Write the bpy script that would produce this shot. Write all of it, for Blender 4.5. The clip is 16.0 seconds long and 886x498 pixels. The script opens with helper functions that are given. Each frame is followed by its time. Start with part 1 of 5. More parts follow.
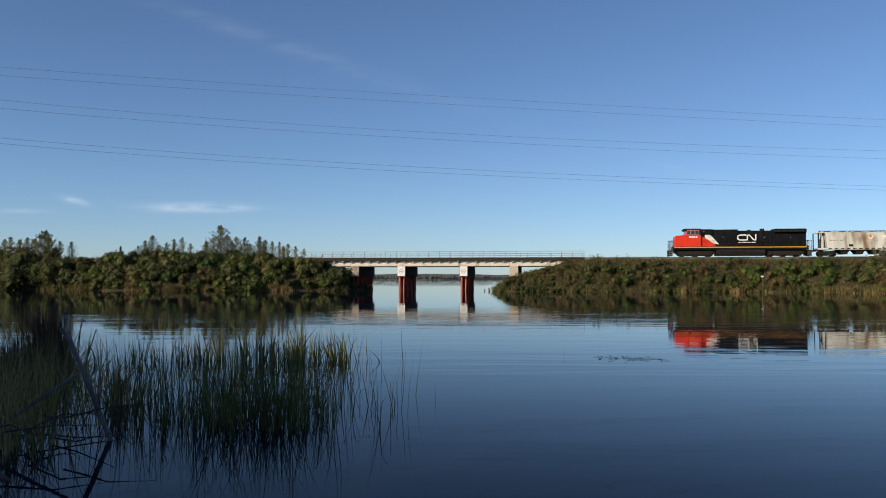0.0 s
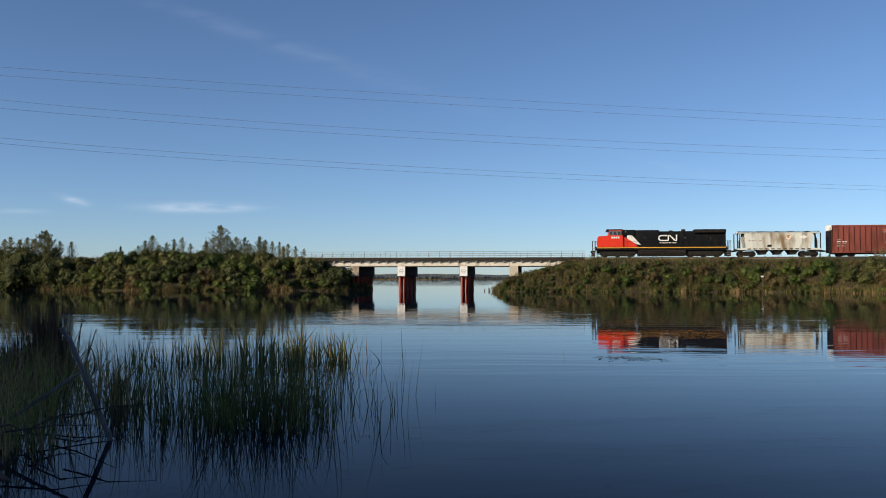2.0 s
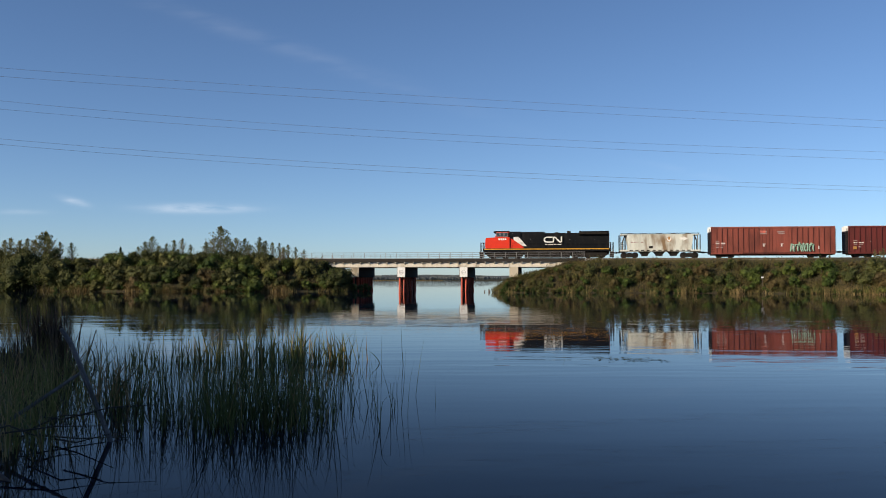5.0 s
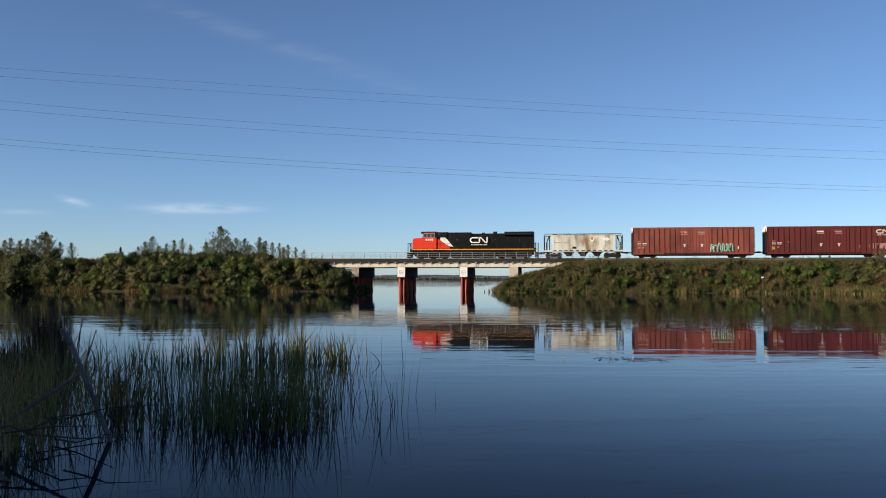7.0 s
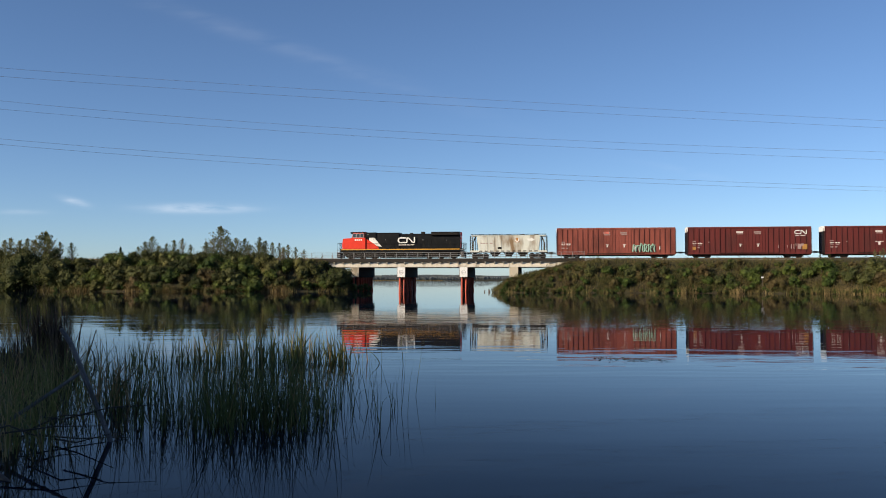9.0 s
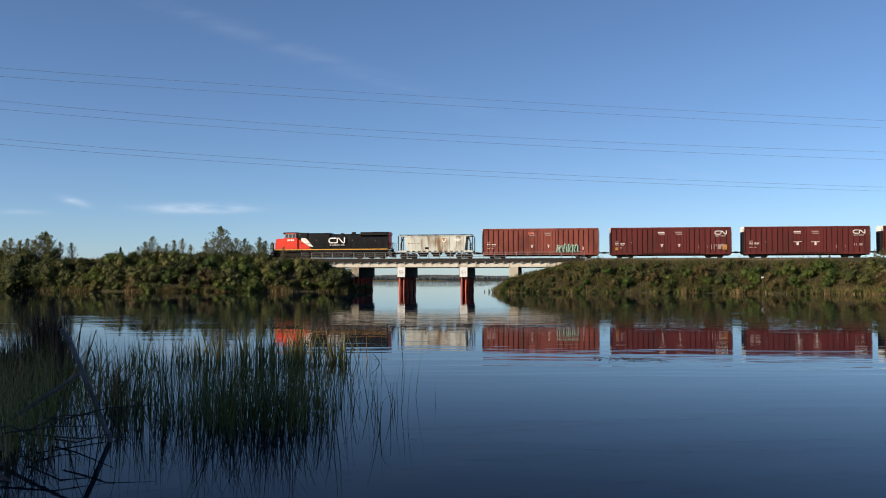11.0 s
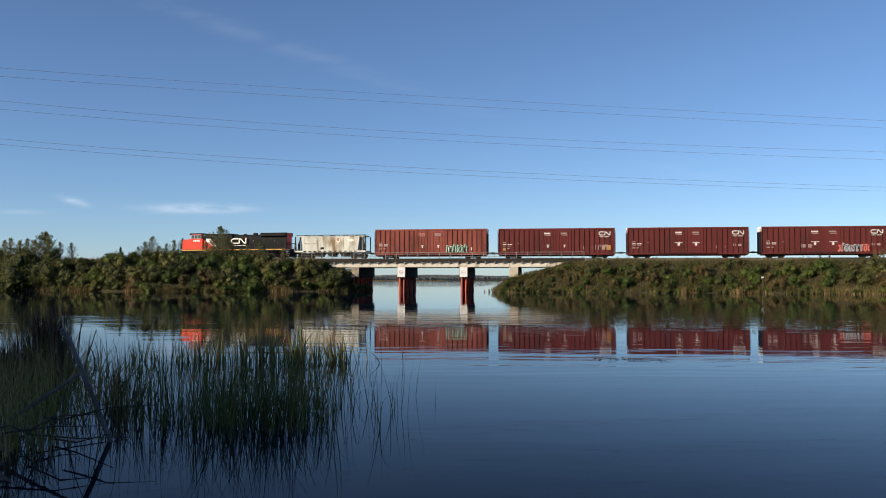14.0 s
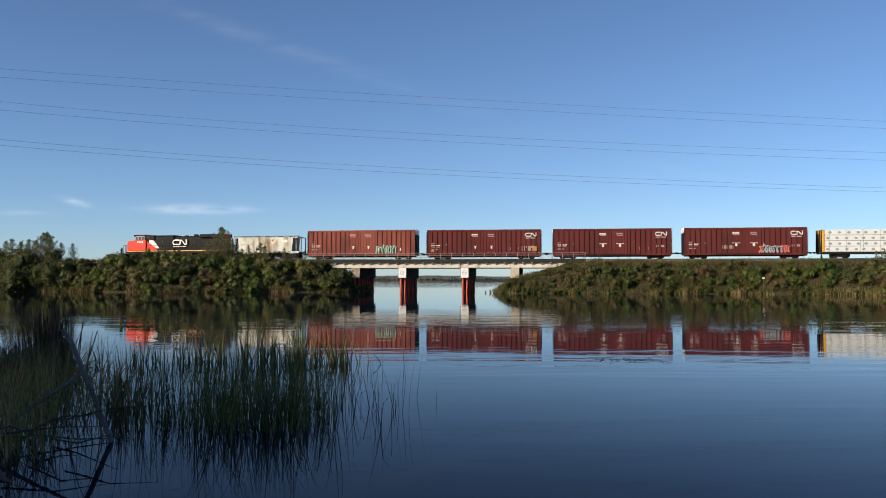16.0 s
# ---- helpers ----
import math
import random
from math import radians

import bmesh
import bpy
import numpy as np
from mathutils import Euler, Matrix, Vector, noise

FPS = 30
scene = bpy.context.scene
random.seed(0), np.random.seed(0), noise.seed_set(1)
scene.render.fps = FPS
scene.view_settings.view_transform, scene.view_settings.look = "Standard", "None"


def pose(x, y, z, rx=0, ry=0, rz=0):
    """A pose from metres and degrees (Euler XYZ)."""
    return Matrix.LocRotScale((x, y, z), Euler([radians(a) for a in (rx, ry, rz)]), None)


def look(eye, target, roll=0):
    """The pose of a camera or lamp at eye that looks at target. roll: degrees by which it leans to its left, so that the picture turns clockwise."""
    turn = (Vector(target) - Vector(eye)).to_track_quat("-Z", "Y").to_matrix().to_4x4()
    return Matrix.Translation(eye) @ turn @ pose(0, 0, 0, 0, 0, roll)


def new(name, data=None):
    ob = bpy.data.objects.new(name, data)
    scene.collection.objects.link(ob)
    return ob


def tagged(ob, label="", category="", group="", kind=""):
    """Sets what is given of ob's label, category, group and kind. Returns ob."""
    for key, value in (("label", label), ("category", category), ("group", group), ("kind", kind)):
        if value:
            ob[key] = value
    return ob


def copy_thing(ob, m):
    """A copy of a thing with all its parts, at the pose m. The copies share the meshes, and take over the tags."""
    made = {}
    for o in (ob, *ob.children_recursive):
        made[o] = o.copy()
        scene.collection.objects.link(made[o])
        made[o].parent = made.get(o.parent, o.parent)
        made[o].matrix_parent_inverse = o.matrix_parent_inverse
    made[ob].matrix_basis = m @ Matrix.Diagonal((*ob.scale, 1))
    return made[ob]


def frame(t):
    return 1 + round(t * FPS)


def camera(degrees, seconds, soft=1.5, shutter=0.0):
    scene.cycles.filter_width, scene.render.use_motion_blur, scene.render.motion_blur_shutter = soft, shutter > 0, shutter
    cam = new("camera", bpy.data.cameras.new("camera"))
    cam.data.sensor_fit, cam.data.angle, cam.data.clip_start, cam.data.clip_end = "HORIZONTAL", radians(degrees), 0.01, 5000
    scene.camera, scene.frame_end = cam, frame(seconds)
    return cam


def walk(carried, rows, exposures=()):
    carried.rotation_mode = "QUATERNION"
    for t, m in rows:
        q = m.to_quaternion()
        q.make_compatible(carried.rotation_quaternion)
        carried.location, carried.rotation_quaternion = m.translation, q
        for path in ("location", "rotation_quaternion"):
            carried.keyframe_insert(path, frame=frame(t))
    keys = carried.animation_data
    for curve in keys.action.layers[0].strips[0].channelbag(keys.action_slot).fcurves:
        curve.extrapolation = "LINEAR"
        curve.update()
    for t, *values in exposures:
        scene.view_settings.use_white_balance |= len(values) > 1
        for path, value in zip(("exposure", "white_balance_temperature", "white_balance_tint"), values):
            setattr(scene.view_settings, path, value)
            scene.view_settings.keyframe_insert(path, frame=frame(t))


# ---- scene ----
cam = camera(54.0, 16.0, soft=1.0)
EYE = 1.92
TILT = 92.01
CAM = pose(0, 0, EYE, TILT, 0, 0)
DIP = pose(0, 0, EYE, TILT - 0.06, 0, 0)
walk(cam, [(0, DIP), (0.3, CAM), (1.8, CAM), (2.0, DIP), (2.2, CAM), (15.8, CAM), (16.0, pose(0, 0, EYE, TILT + 0.05, 0, 0.07))], exposures=[(0, 0.08, 6500, 11), (8, 0.17, 6500, 11), (16, 0.22, 6500, 11)])

# ---- world and sun ----
SUN_AZ, SUN_EL = 239.0, 21.0      # clockwise from +Y, above the horizon
world = bpy.data.worlds.new("sky")
scene.world = world
world.use_nodes = True
wn, wl = world.node_tree.nodes, world.node_tree.links
wn.clear()
sky = wn.new("ShaderNodeTexSky")
sky.sky_type = "NISHITA"
sky.sun_disc = False
sky.sun_elevation, sky.sun_rotation = radians(SUN_EL), radians(SUN_AZ)
sky.air_density, sky.dust_density, sky.ozone_density = 0.7, 0.3, 4.2
sky_bg = wn.new("ShaderNodeBackground")
sky_bg.inputs[1].default_value = 0.112
wout = wn.new("ShaderNodeOutputWorld")


def wmath(op, a, b=None, c=None):
    n = wn.new("ShaderNodeMath")
    n.operation = op
    for i, v in enumerate((a, b, c)):
        if v is None:
            continue
        if isinstance(v, (int, float)):
            n.inputs[i].default_value = v
        else:
            wl.new(v, n.inputs[i])
    return n.outputs[0]


# thin high clouds: two wisps low over the horizon and one long faint streak
wtc = wn.new("ShaderNodeTexCoord")
wsep = wn.new("ShaderNodeSeparateXYZ")
wl.new(wtc.outputs["Generated"], wsep.inputs[0])
wy = wmath("MAXIMUM", wsep.outputs[1], 0.05)
ww = wmath("DIVIDE", wsep.outputs[0], wy)
wh = wmath("DIVIDE", wsep.outputs[2], wy)
wcomb = wn.new("ShaderNodeCombineXYZ")
wl.new(wmath("MULTIPLY", ww, 9.0), wcomb.inputs[0])
wl.new(wmath("MULTIPLY", wh, 42.0), wcomb.inputs[1])
wnoise = wn.new("ShaderNodeTexNoise")
wnoise.inputs["Scale"].default_value = 1.6
wnoise.inputs["Detail"].default_value = 6
wl.new(wcomb.outputs[0], wnoise.inputs["Vector"])


def wisp(cx, cz, rx, rz, slope, strength):
    dx = wmath("DIVIDE", wmath("SUBTRACT", ww, cx), rx)
    dz = wmath("DIVIDE", wmath("SUBTRACT", wmath("SUBTRACT", wh, cz), wmath("MULTIPLY", wmath("SUBTRACT", ww, cx), slope)), rz)
    d = wmath("ADD", wmath("MULTIPLY", dx, dx), wmath("MULTIPLY", dz, dz))
    g = wmath("POWER", 2.718, wmath("MULTIPLY", d, -1.0))
    n = wmath("MAXIMUM", wmath("MULTIPLY_ADD", wnoise.outputs[0], 3.0, -0.9), 0.0)
    return wmath("MULTIPLY", wmath("MULTIPLY", g, n), strength)


cloud = wmath("ADD", wisp(-0.282, 0.082, 0.048, 0.0045, 0.0, 0.6), wisp(-0.425, 0.089, 0.014, 0.004, -0.25, 0.4))
cloud = wmath("ADD", cloud, wisp(-0.19, 0.272, 0.21, 0.010, -0.34, 0.04))
cloud = wmath("ADD", cloud, wisp(0.28, 0.125, 0.04, 0.004, -0.2, 0.05))
cloud = wmath("ADD", cloud, wisp(-0.49, 0.078, 0.03, 0.003, 0.0, 0.12))
wmix = wn.new("ShaderNodeMix")
wmix.data_type = "RGBA"
wl.new(wmath("MINIMUM", cloud, 0.8), wmix.inputs[0])
wl.new(sky.outputs[0], wmix.inputs[6])
wmix.inputs[7].default_value = (9.0, 9.2, 9.6, 1)
wl.new(wmix.outputs[2], sky_bg.inputs[0])
wl.new(sky_bg.outputs[0], wout.inputs[0])

sun_data = bpy.data.lights.new("sun", "SUN")
sun_data.energy, sun_data.angle, sun_data.color = 4.9, radians(0.5), (1.0, 0.84, 0.62)
sun = new("sun", sun_data)
sa, se = radians(SUN_AZ), radians(SUN_EL)
sun.matrix_world = look(Vector((math.sin(sa) * math.cos(se), math.cos(sa) * math.cos(se), math.sin(se))) * 300, (0, 0, 0))

# ---- the railway line: s runs along it to the east, n away from the near side of the cars ----
THETA = 7.98
TC, TS = math.cos(radians(THETA)), math.sin(radians(THETA))
X0, Y0 = 48.35, 138.1
RAIL = 5.40
TRACK_N = 1.55


def P(s, n, z=0.0):
    return Vector((X0 + s * TC + n * TS, Y0 - s * TS + n * TC, z))


def track_pose(s=0.0, n=0.0, z=0.0, turn=0.0):
    v = P(s, n, z)
    return pose(v.x, v.y, v.z, 0, 0, turn - THETA)


CURVE_S, CURVE_K = -45.0, 0.00325     # where the line begins to bend away, and its curvature


def line_at(s):
    """Along and across the straight, and the turn in degrees, of the point s metres along the track's middle."""
    if s >= CURVE_S:
        return s, TRACK_N, 0.0
    d = CURVE_S - s
    return CURVE_S - math.sin(CURVE_K * d) / CURVE_K, TRACK_N + (1 - math.cos(CURVE_K * d)) / CURVE_K, -math.degrees(CURVE_K * d)


def rise(s):
    """The line climbs gently west of the bridge."""
    return 0.0055 * max(0.0, CURVE_S - s)


def line_pose(s, z):
    x, n, turn = line_at(s)
    return track_pose(x, n, z + rise(s), turn)


def sn_of(x, y):
    dx, dy = x - X0, y - Y0
    return dx * TC - dy * TS, dx * TS + dy * TC


def smooth(a, b, x):
    t = min(1.0, max(0.0, (x - a) / (b - a)))
    return t * t * (3 - 2 * t)


def toe(s):
    """Where the near bank meets the water, as n."""
    if s > -50:
        return float(np.interp(s, [-42, -30, -2, 10, 20, 45], [-15, -17, -19, -25, -36, -50]))
    return float(np.interp(s, [-150, -118, -95, -80, -68, -60], [-8, -7, -13, -12, -9, -8]))


def ground_z(x, y):
    s, n = sn_of(x, y)
    wob = noise.noise(Vector((x * 0.11, y * 0.11, 3.0)))
    fine = noise.noise(Vector((x * 0.5, y * 0.5, 7.0)))
    t0 = toe(s) + 1.2 * wob
    if n < -3.2:
        u = (n + 3.2) / (t0 + 3.2)
        z = 4.95 * (1 - u ** (4.5 if s > -50 else 1.9)) if u < 1 else -0.9 * min(2.5, (u - 1) * 6)
        z += 0.35 * math.sin(math.pi * min(1, max(0, u))) * (wob + 0.5 * fine)
    else:
        brow = line_at(max(s, -250))[1] + 12.0
        z = 4.95 if n < brow else max(-2.2, 4.95 - (n - brow) * 0.5)
    steep = 1.02 * max(0.0, s + 39.2 + 0.6 * wob) ** 0.66
    gentle = float(np.interp(s + 0.6 * wob, [-39.4, -37.0, -33.7, -28.7, -23.5, -20], [0.0, 1.2, 2.2, 3.3, 4.6, 5.2]))
    blend = smooth(-4.5, -2.6, n)
    end = (steep * blend + gentle * (1 - blend) + min(0.0, s + 39.2) * 0.6) if s > -50.5 else (-63.3 - 0.12 * max(0, n) - s + wob) * 0.9
    z = min(z, max(-2.2, end))
    near = 0.35 + 0.02 * max(0, -y) - smooth(0.5, 6.5, y + 0.6 * wob + 0.03 * x) * 2.4
    z = max(z, near, -2.2)
    if y > 1300:
        z = max(z, smooth(1380, 1500, y + 60 * noise.noise(Vector((x * 0.004, 0, 0)))) * 5.5 - 2.2)
    return z


# ---- materials ----
def shade_nodes(name):
    m = bpy.data.materials.new(name)
    m.use_nodes = True
    nt = m.node_tree
    return m, nt.nodes, nt.links, nt.nodes["Principled BSDF"]


def surface(name, colour, rough=0.6, metal=0.0, vary=0.25, scale=2.0, fine=18.0, bump=0.2, stain=None, stain_amount=0.0, streak=False, spread=0.0, spec=0.5):
    """A surface with variation at two scales, fine relief, and stains of another colour; spread: how far pieces differ from one another."""
    m, n, l, b = shade_nodes(name)
    tc = n.new("ShaderNodeTexCoord")
    mp = n.new("ShaderNodeMapping")
    if streak:
        mp.inputs["Scale"].default_value = (1.0, 1.0, 0.16)
    l.new(tc.outputs["Object"], mp.inputs["Vector"])
    n1, n2 = n.new("ShaderNodeTexNoise"), n.new("ShaderNodeTexNoise")
    for q, sc, de in ((n1, scale, 5), (n2, fine, 4)):
        q.inputs["Scale"].default_value, q.inputs["Detail"].default_value = sc, de
        l.new(mp.outputs[0], q.inputs["Vector"])
    add = n.new("ShaderNodeMath")
    add.operation = "MULTIPLY_ADD"
    l.new(n1.outputs[0], add.inputs[0])
    add.inputs[1].default_value = 1.4
    l.new(n2.outputs[0], add.inputs[2])
    ramp = n.new("ShaderNodeMapRange")
    ramp.inputs[1].default_value, ramp.inputs[2].default_value = 0.75, 1.65
    ramp.inputs[3].default_value, ramp.inputs[4].default_value = 1 - vary, 1 + vary
    l.new(add.outputs[0], ramp.inputs[0])
    hsv = n.new("ShaderNodeHueSaturation")
    hsv.inputs["Color"].default_value = (*colour, 1)
    l.new(ramp.outputs[0], hsv.inputs["Value"])
    out = hsv.outputs[0]
    if spread:
        oi, geo = n.new("ShaderNodeObjectInfo"), n.new("ShaderNodeNewGeometry")
        rs = n.new("ShaderNodeMath")
        rs.operation = "ADD"
        l.new(oi.outputs["Random"], rs.inputs[0])
        l.new(geo.outputs["Random Per Island"], rs.inputs[1])
        rr = n.new("ShaderNodeMapRange")
        rr.inputs[2].default_value = 2.0
        rr.inputs[3].default_value, rr.inputs[4].default_value = 1 - spread, 1 + spread
        l.new(rs.outputs[0], rr.inputs[0])
        h2 = n.new("ShaderNodeHueSaturation")
        l.new(out, h2.inputs["Color"])
        l.new(rr.outputs[0], h2.inputs["Value"])
        out = h2.outputs[0]
    if stain:
        n3 = n.new("ShaderNodeTexNoise")
        n3.inputs["Scale"].default_value, n3.inputs["Detail"].default_value = scale * 0.8, 7
        mp3 = n.new("ShaderNodeMapping")
        mp3.inputs["Location"].default_value = (7.3, 1.1, 4.2)
        mp3.inputs["Scale"].default_value = (1.0, 1.0, 0.3 if streak else 1.0)
        l.new(tc.outputs["Object"], mp3.inputs["Vector"])
        l.new(mp3.outputs[0], n3.inputs["Vector"])
        r3 = n.new("ShaderNodeMapRange")
        r3.inputs[1].default_value, r3.inputs[2].default_value = 0.62 - 0.25 * stain_amount, 0.74 - 0.1 * stain_amount
        l.new(n3.outputs[0], r3.inputs[0])
        mx = n.new("ShaderNodeMix")
        mx.data_type = "RGBA"
        l.new(r3.outputs[0], mx.inputs[0])
        l.new(out, mx.inputs[6])
        mx.inputs[7].default_value = (*stain, 1)
        out = mx.outputs[2]
    l.new(out, b.inputs["Base Color"])
    b.inputs["Roughness"].default_value, b.inputs["Metallic"].default_value = rough, metal
    b.inputs["Specular IOR Level"].default_value = spec
    if bump:
        bp = n.new("ShaderNodeBump")
        bp.inputs["Strength"].default_value, bp.inputs["Distance"].default_value = bump, 0.02
        l.new(n2.outputs[0], bp.inputs["Height"])
        l.new(bp.outputs[0], b.inputs["Normal"])
    return m


def foliage(name, dark, light, hue=0.04, drift=0.5):
    """Leaves that let some light through; every leaf and every plant a little different, with broad drifts of drier growth."""
    m, n, l, b = shade_nodes(name)
    oi, geo, tc = n.new("ShaderNodeObjectInfo"), n.new("ShaderNodeNewGeometry"), n.new("ShaderNodeTexCoord")
    n1, n2 = n.new("ShaderNodeTexNoise"), n.new("ShaderNodeTexNoise")
    n1.inputs["Scale"].default_value = 1.1
    l.new(tc.outputs["Object"], n1.inputs["Vector"])
    n2.inputs["Scale"].default_value, n2.inputs["Detail"].default_value = 0.16, 4
    l.new(geo.outputs["Position"], n2.inputs["Vector"])

    def ranged(source, lo, hi, a, c):
        r = n.new("ShaderNodeMapRange")
        r.inputs[1].default_value, r.inputs[2].default_value = lo, hi
        r.inputs[3].default_value, r.inputs[4].default_value = a, c
        l.new(source, r.inputs[0])
        return r.outputs[0]

    def arith(op, p, q, clamp=False):
        o = n.new("ShaderNodeMath")
        o.operation, o.use_clamp = op, clamp
        for i, v in enumerate((p, q)):
            if isinstance(v, float):
                o.inputs[i].default_value = v
            else:
                l.new(v, o.inputs[i])
        return o.outputs[0]

    own = arith("MULTIPLY", geo.outputs["Random Per Island"], 0.38)
    factor = arith("ADD", own, ranged(n1.outputs[0], 0.33, 0.68, -0.1, 0.7), True)
    mix = n.new("ShaderNodeMix")
    mix.data_type = "RGBA"
    l.new(factor, mix.inputs[0])
    mix.inputs[6].default_value, mix.inputs[7].default_value = (*dark, 1), (*light, 1)
    hs = n.new("ShaderNodeHueSaturation")
    drier = ranged(n2.outputs[0], 0.38, 0.62, 0.012 * drift, -0.05 * drift)
    l.new(arith("ADD", ranged(oi.outputs["Random"], 0.0, 1.0, 0.5 - hue, 0.5 + hue), drier), hs.inputs["Hue"])
    l.new(arith("MULTIPLY", ranged(oi.outputs["Random"], 0.0, 1.0, 1.3, 0.7), ranged(n2.outputs[0], 0.35, 0.65, 1.0 - 0.3 * drift, 1.0 + 0.3 * drift)), hs.inputs["Value"])
    l.new(mix.outputs[2], hs.inputs["Color"])
    l.new(hs.outputs[0], b.inputs["Base Color"])
    b.inputs["Roughness"].default_value = 0.65
    b.inputs["Specular IOR Level"].default_value = 0.2
    tr = n.new("ShaderNodeBsdfTranslucent")
    l.new(hs.outputs[0], tr.inputs[0])
    ms = n.new("ShaderNodeMixShader")
    ms.inputs[0].default_value = 0.18
    l.new(b.outputs[0], ms.inputs[1])
    l.new(tr.outputs[0], ms.inputs[2])
    l.new(ms.outputs[0], n["Material Output"].inputs[0])
    return m


def water_material():
    m, n, l, b = shade_nodes("lake_water")
    b.inputs["Base Color"].default_value = (0.002, 0.005, 0.014, 1)
    b.inputs["Roughness"].default_value = 0.02
    b.inputs["IOR"].default_value = 1.11
    tc = n.new("ShaderNodeTexCoord")

    def waves(sx, sy, scale, detail, height, prev, mask=None):
        mp = n.new("ShaderNodeMapping")
        mp.inputs["Scale"].default_value = (sx, sy, 1)
        mp.inputs["Rotation"].default_value = (0, 0, radians(1.5))
        l.new(tc.outputs["Object"], mp.inputs["Vector"])
        t = n.new("ShaderNodeTexNoise")
        t.inputs["Scale"].default_value, t.inputs["Detail"].default_value = scale, detail
        l.new(mp.outputs[0], t.inputs["Vector"])
        bp = n.new("ShaderNodeBump")
        bp.inputs["Distance"].default_value = height
        l.new(t.outputs[0], bp.inputs["Height"])
        if mask:
            l.new(mask, bp.inputs["Strength"])
        if prev:
            l.new(prev, bp.inputs["Normal"])
        return bp.outputs[0]

    # breeze bands lie across the water at a few distances, broken up by patches
    mpm = n.new("ShaderNodeMapping")
    mpm.inputs["Scale"].default_value = (0.12, 1, 1)
    l.new(tc.outputs["Object"], mpm.inputs["Vector"])
    patch = n.new("ShaderNodeTexNoise")
    patch.inputs["Scale"].default_value, patch.inputs["Detail"].default_value = 0.16, 3
    l.new(mpm.outputs[0], patch.inputs["Vector"])
    sep = n.new("ShaderNodeSeparateXYZ")
    l.new(tc.outputs["Object"], sep.inputs[0])
    shift = n.new("ShaderNodeMath")
    shift.operation = "MULTIPLY_ADD"
    l.new(patch.outputs[0], shift.inputs[0])
    shift.inputs[1].default_value = 6.0
    l.new(sep.outputs[1], shift.inputs[2])
    ramp = n.new("ShaderNodeValToRGB")
    sc = n.new("ShaderNodeMath")
    sc.operation = "MULTIPLY"
    sc.inputs[1].default_value = 0.01
    l.new(shift.outputs[0], sc.inputs[0])
    l.new(sc.outputs[0], ramp.inputs[0])
    stops = ((0.0, 0.20), (0.18, 0.24), (0.225, 0.7), (0.27, 0.62), (0.31, 0.5), (0.37, 0.5), (0.42, 1.0), (0.55, 0.9), (0.66, 0.3), (1.0, 0.15))
    els = ramp.color_ramp.elements
    while len(els) < len(stops):
        els.new(0.5)
    for e, (pos, v) in zip(els, stops):
        e.position, e.color = pos, (v, v, v, 1)
    pr = n.new("ShaderNodeMapRange")
    pr.inputs[1].default_value, pr.inputs[2].default_value = 0.30, 0.62
    pr.inputs[3].default_value, pr.inputs[4].default_value = 0.35, 1.0
    l.new(patch.outputs[0], pr.inputs[0])
    mk = n.new("ShaderNodeMath")
    mk.operation = "MULTIPLY"
    l.new(ramp.outputs[0], mk.inputs[0])
    l.new(pr.outputs[0], mk.inputs[1])
    out = n.new("ShaderNodeMapRange")
    out.inputs[1].default_value, out.inputs[2].default_value = 160, 420
    out.inputs[4].default_value = 0.8
    l.new(sep.outputs[1], out.inputs[0])
    reach = n.new("ShaderNodeMath")
    reach.operation = "MAXIMUM"
    l.new(mk.outputs[0], reach.inputs[0])
    l.new(out.outputs[0], reach.inputs[1])
    mk = reach
    w1 = waves(0.16, 0.9, 1.0, 1, 0.012, None, mk.outputs[0])
    w2 = waves(0.5, 2.4, 1.0, 2, 0.0058, w1, mk.outputs[0])
    l.new(w2, b.inputs["Normal"])
    return m


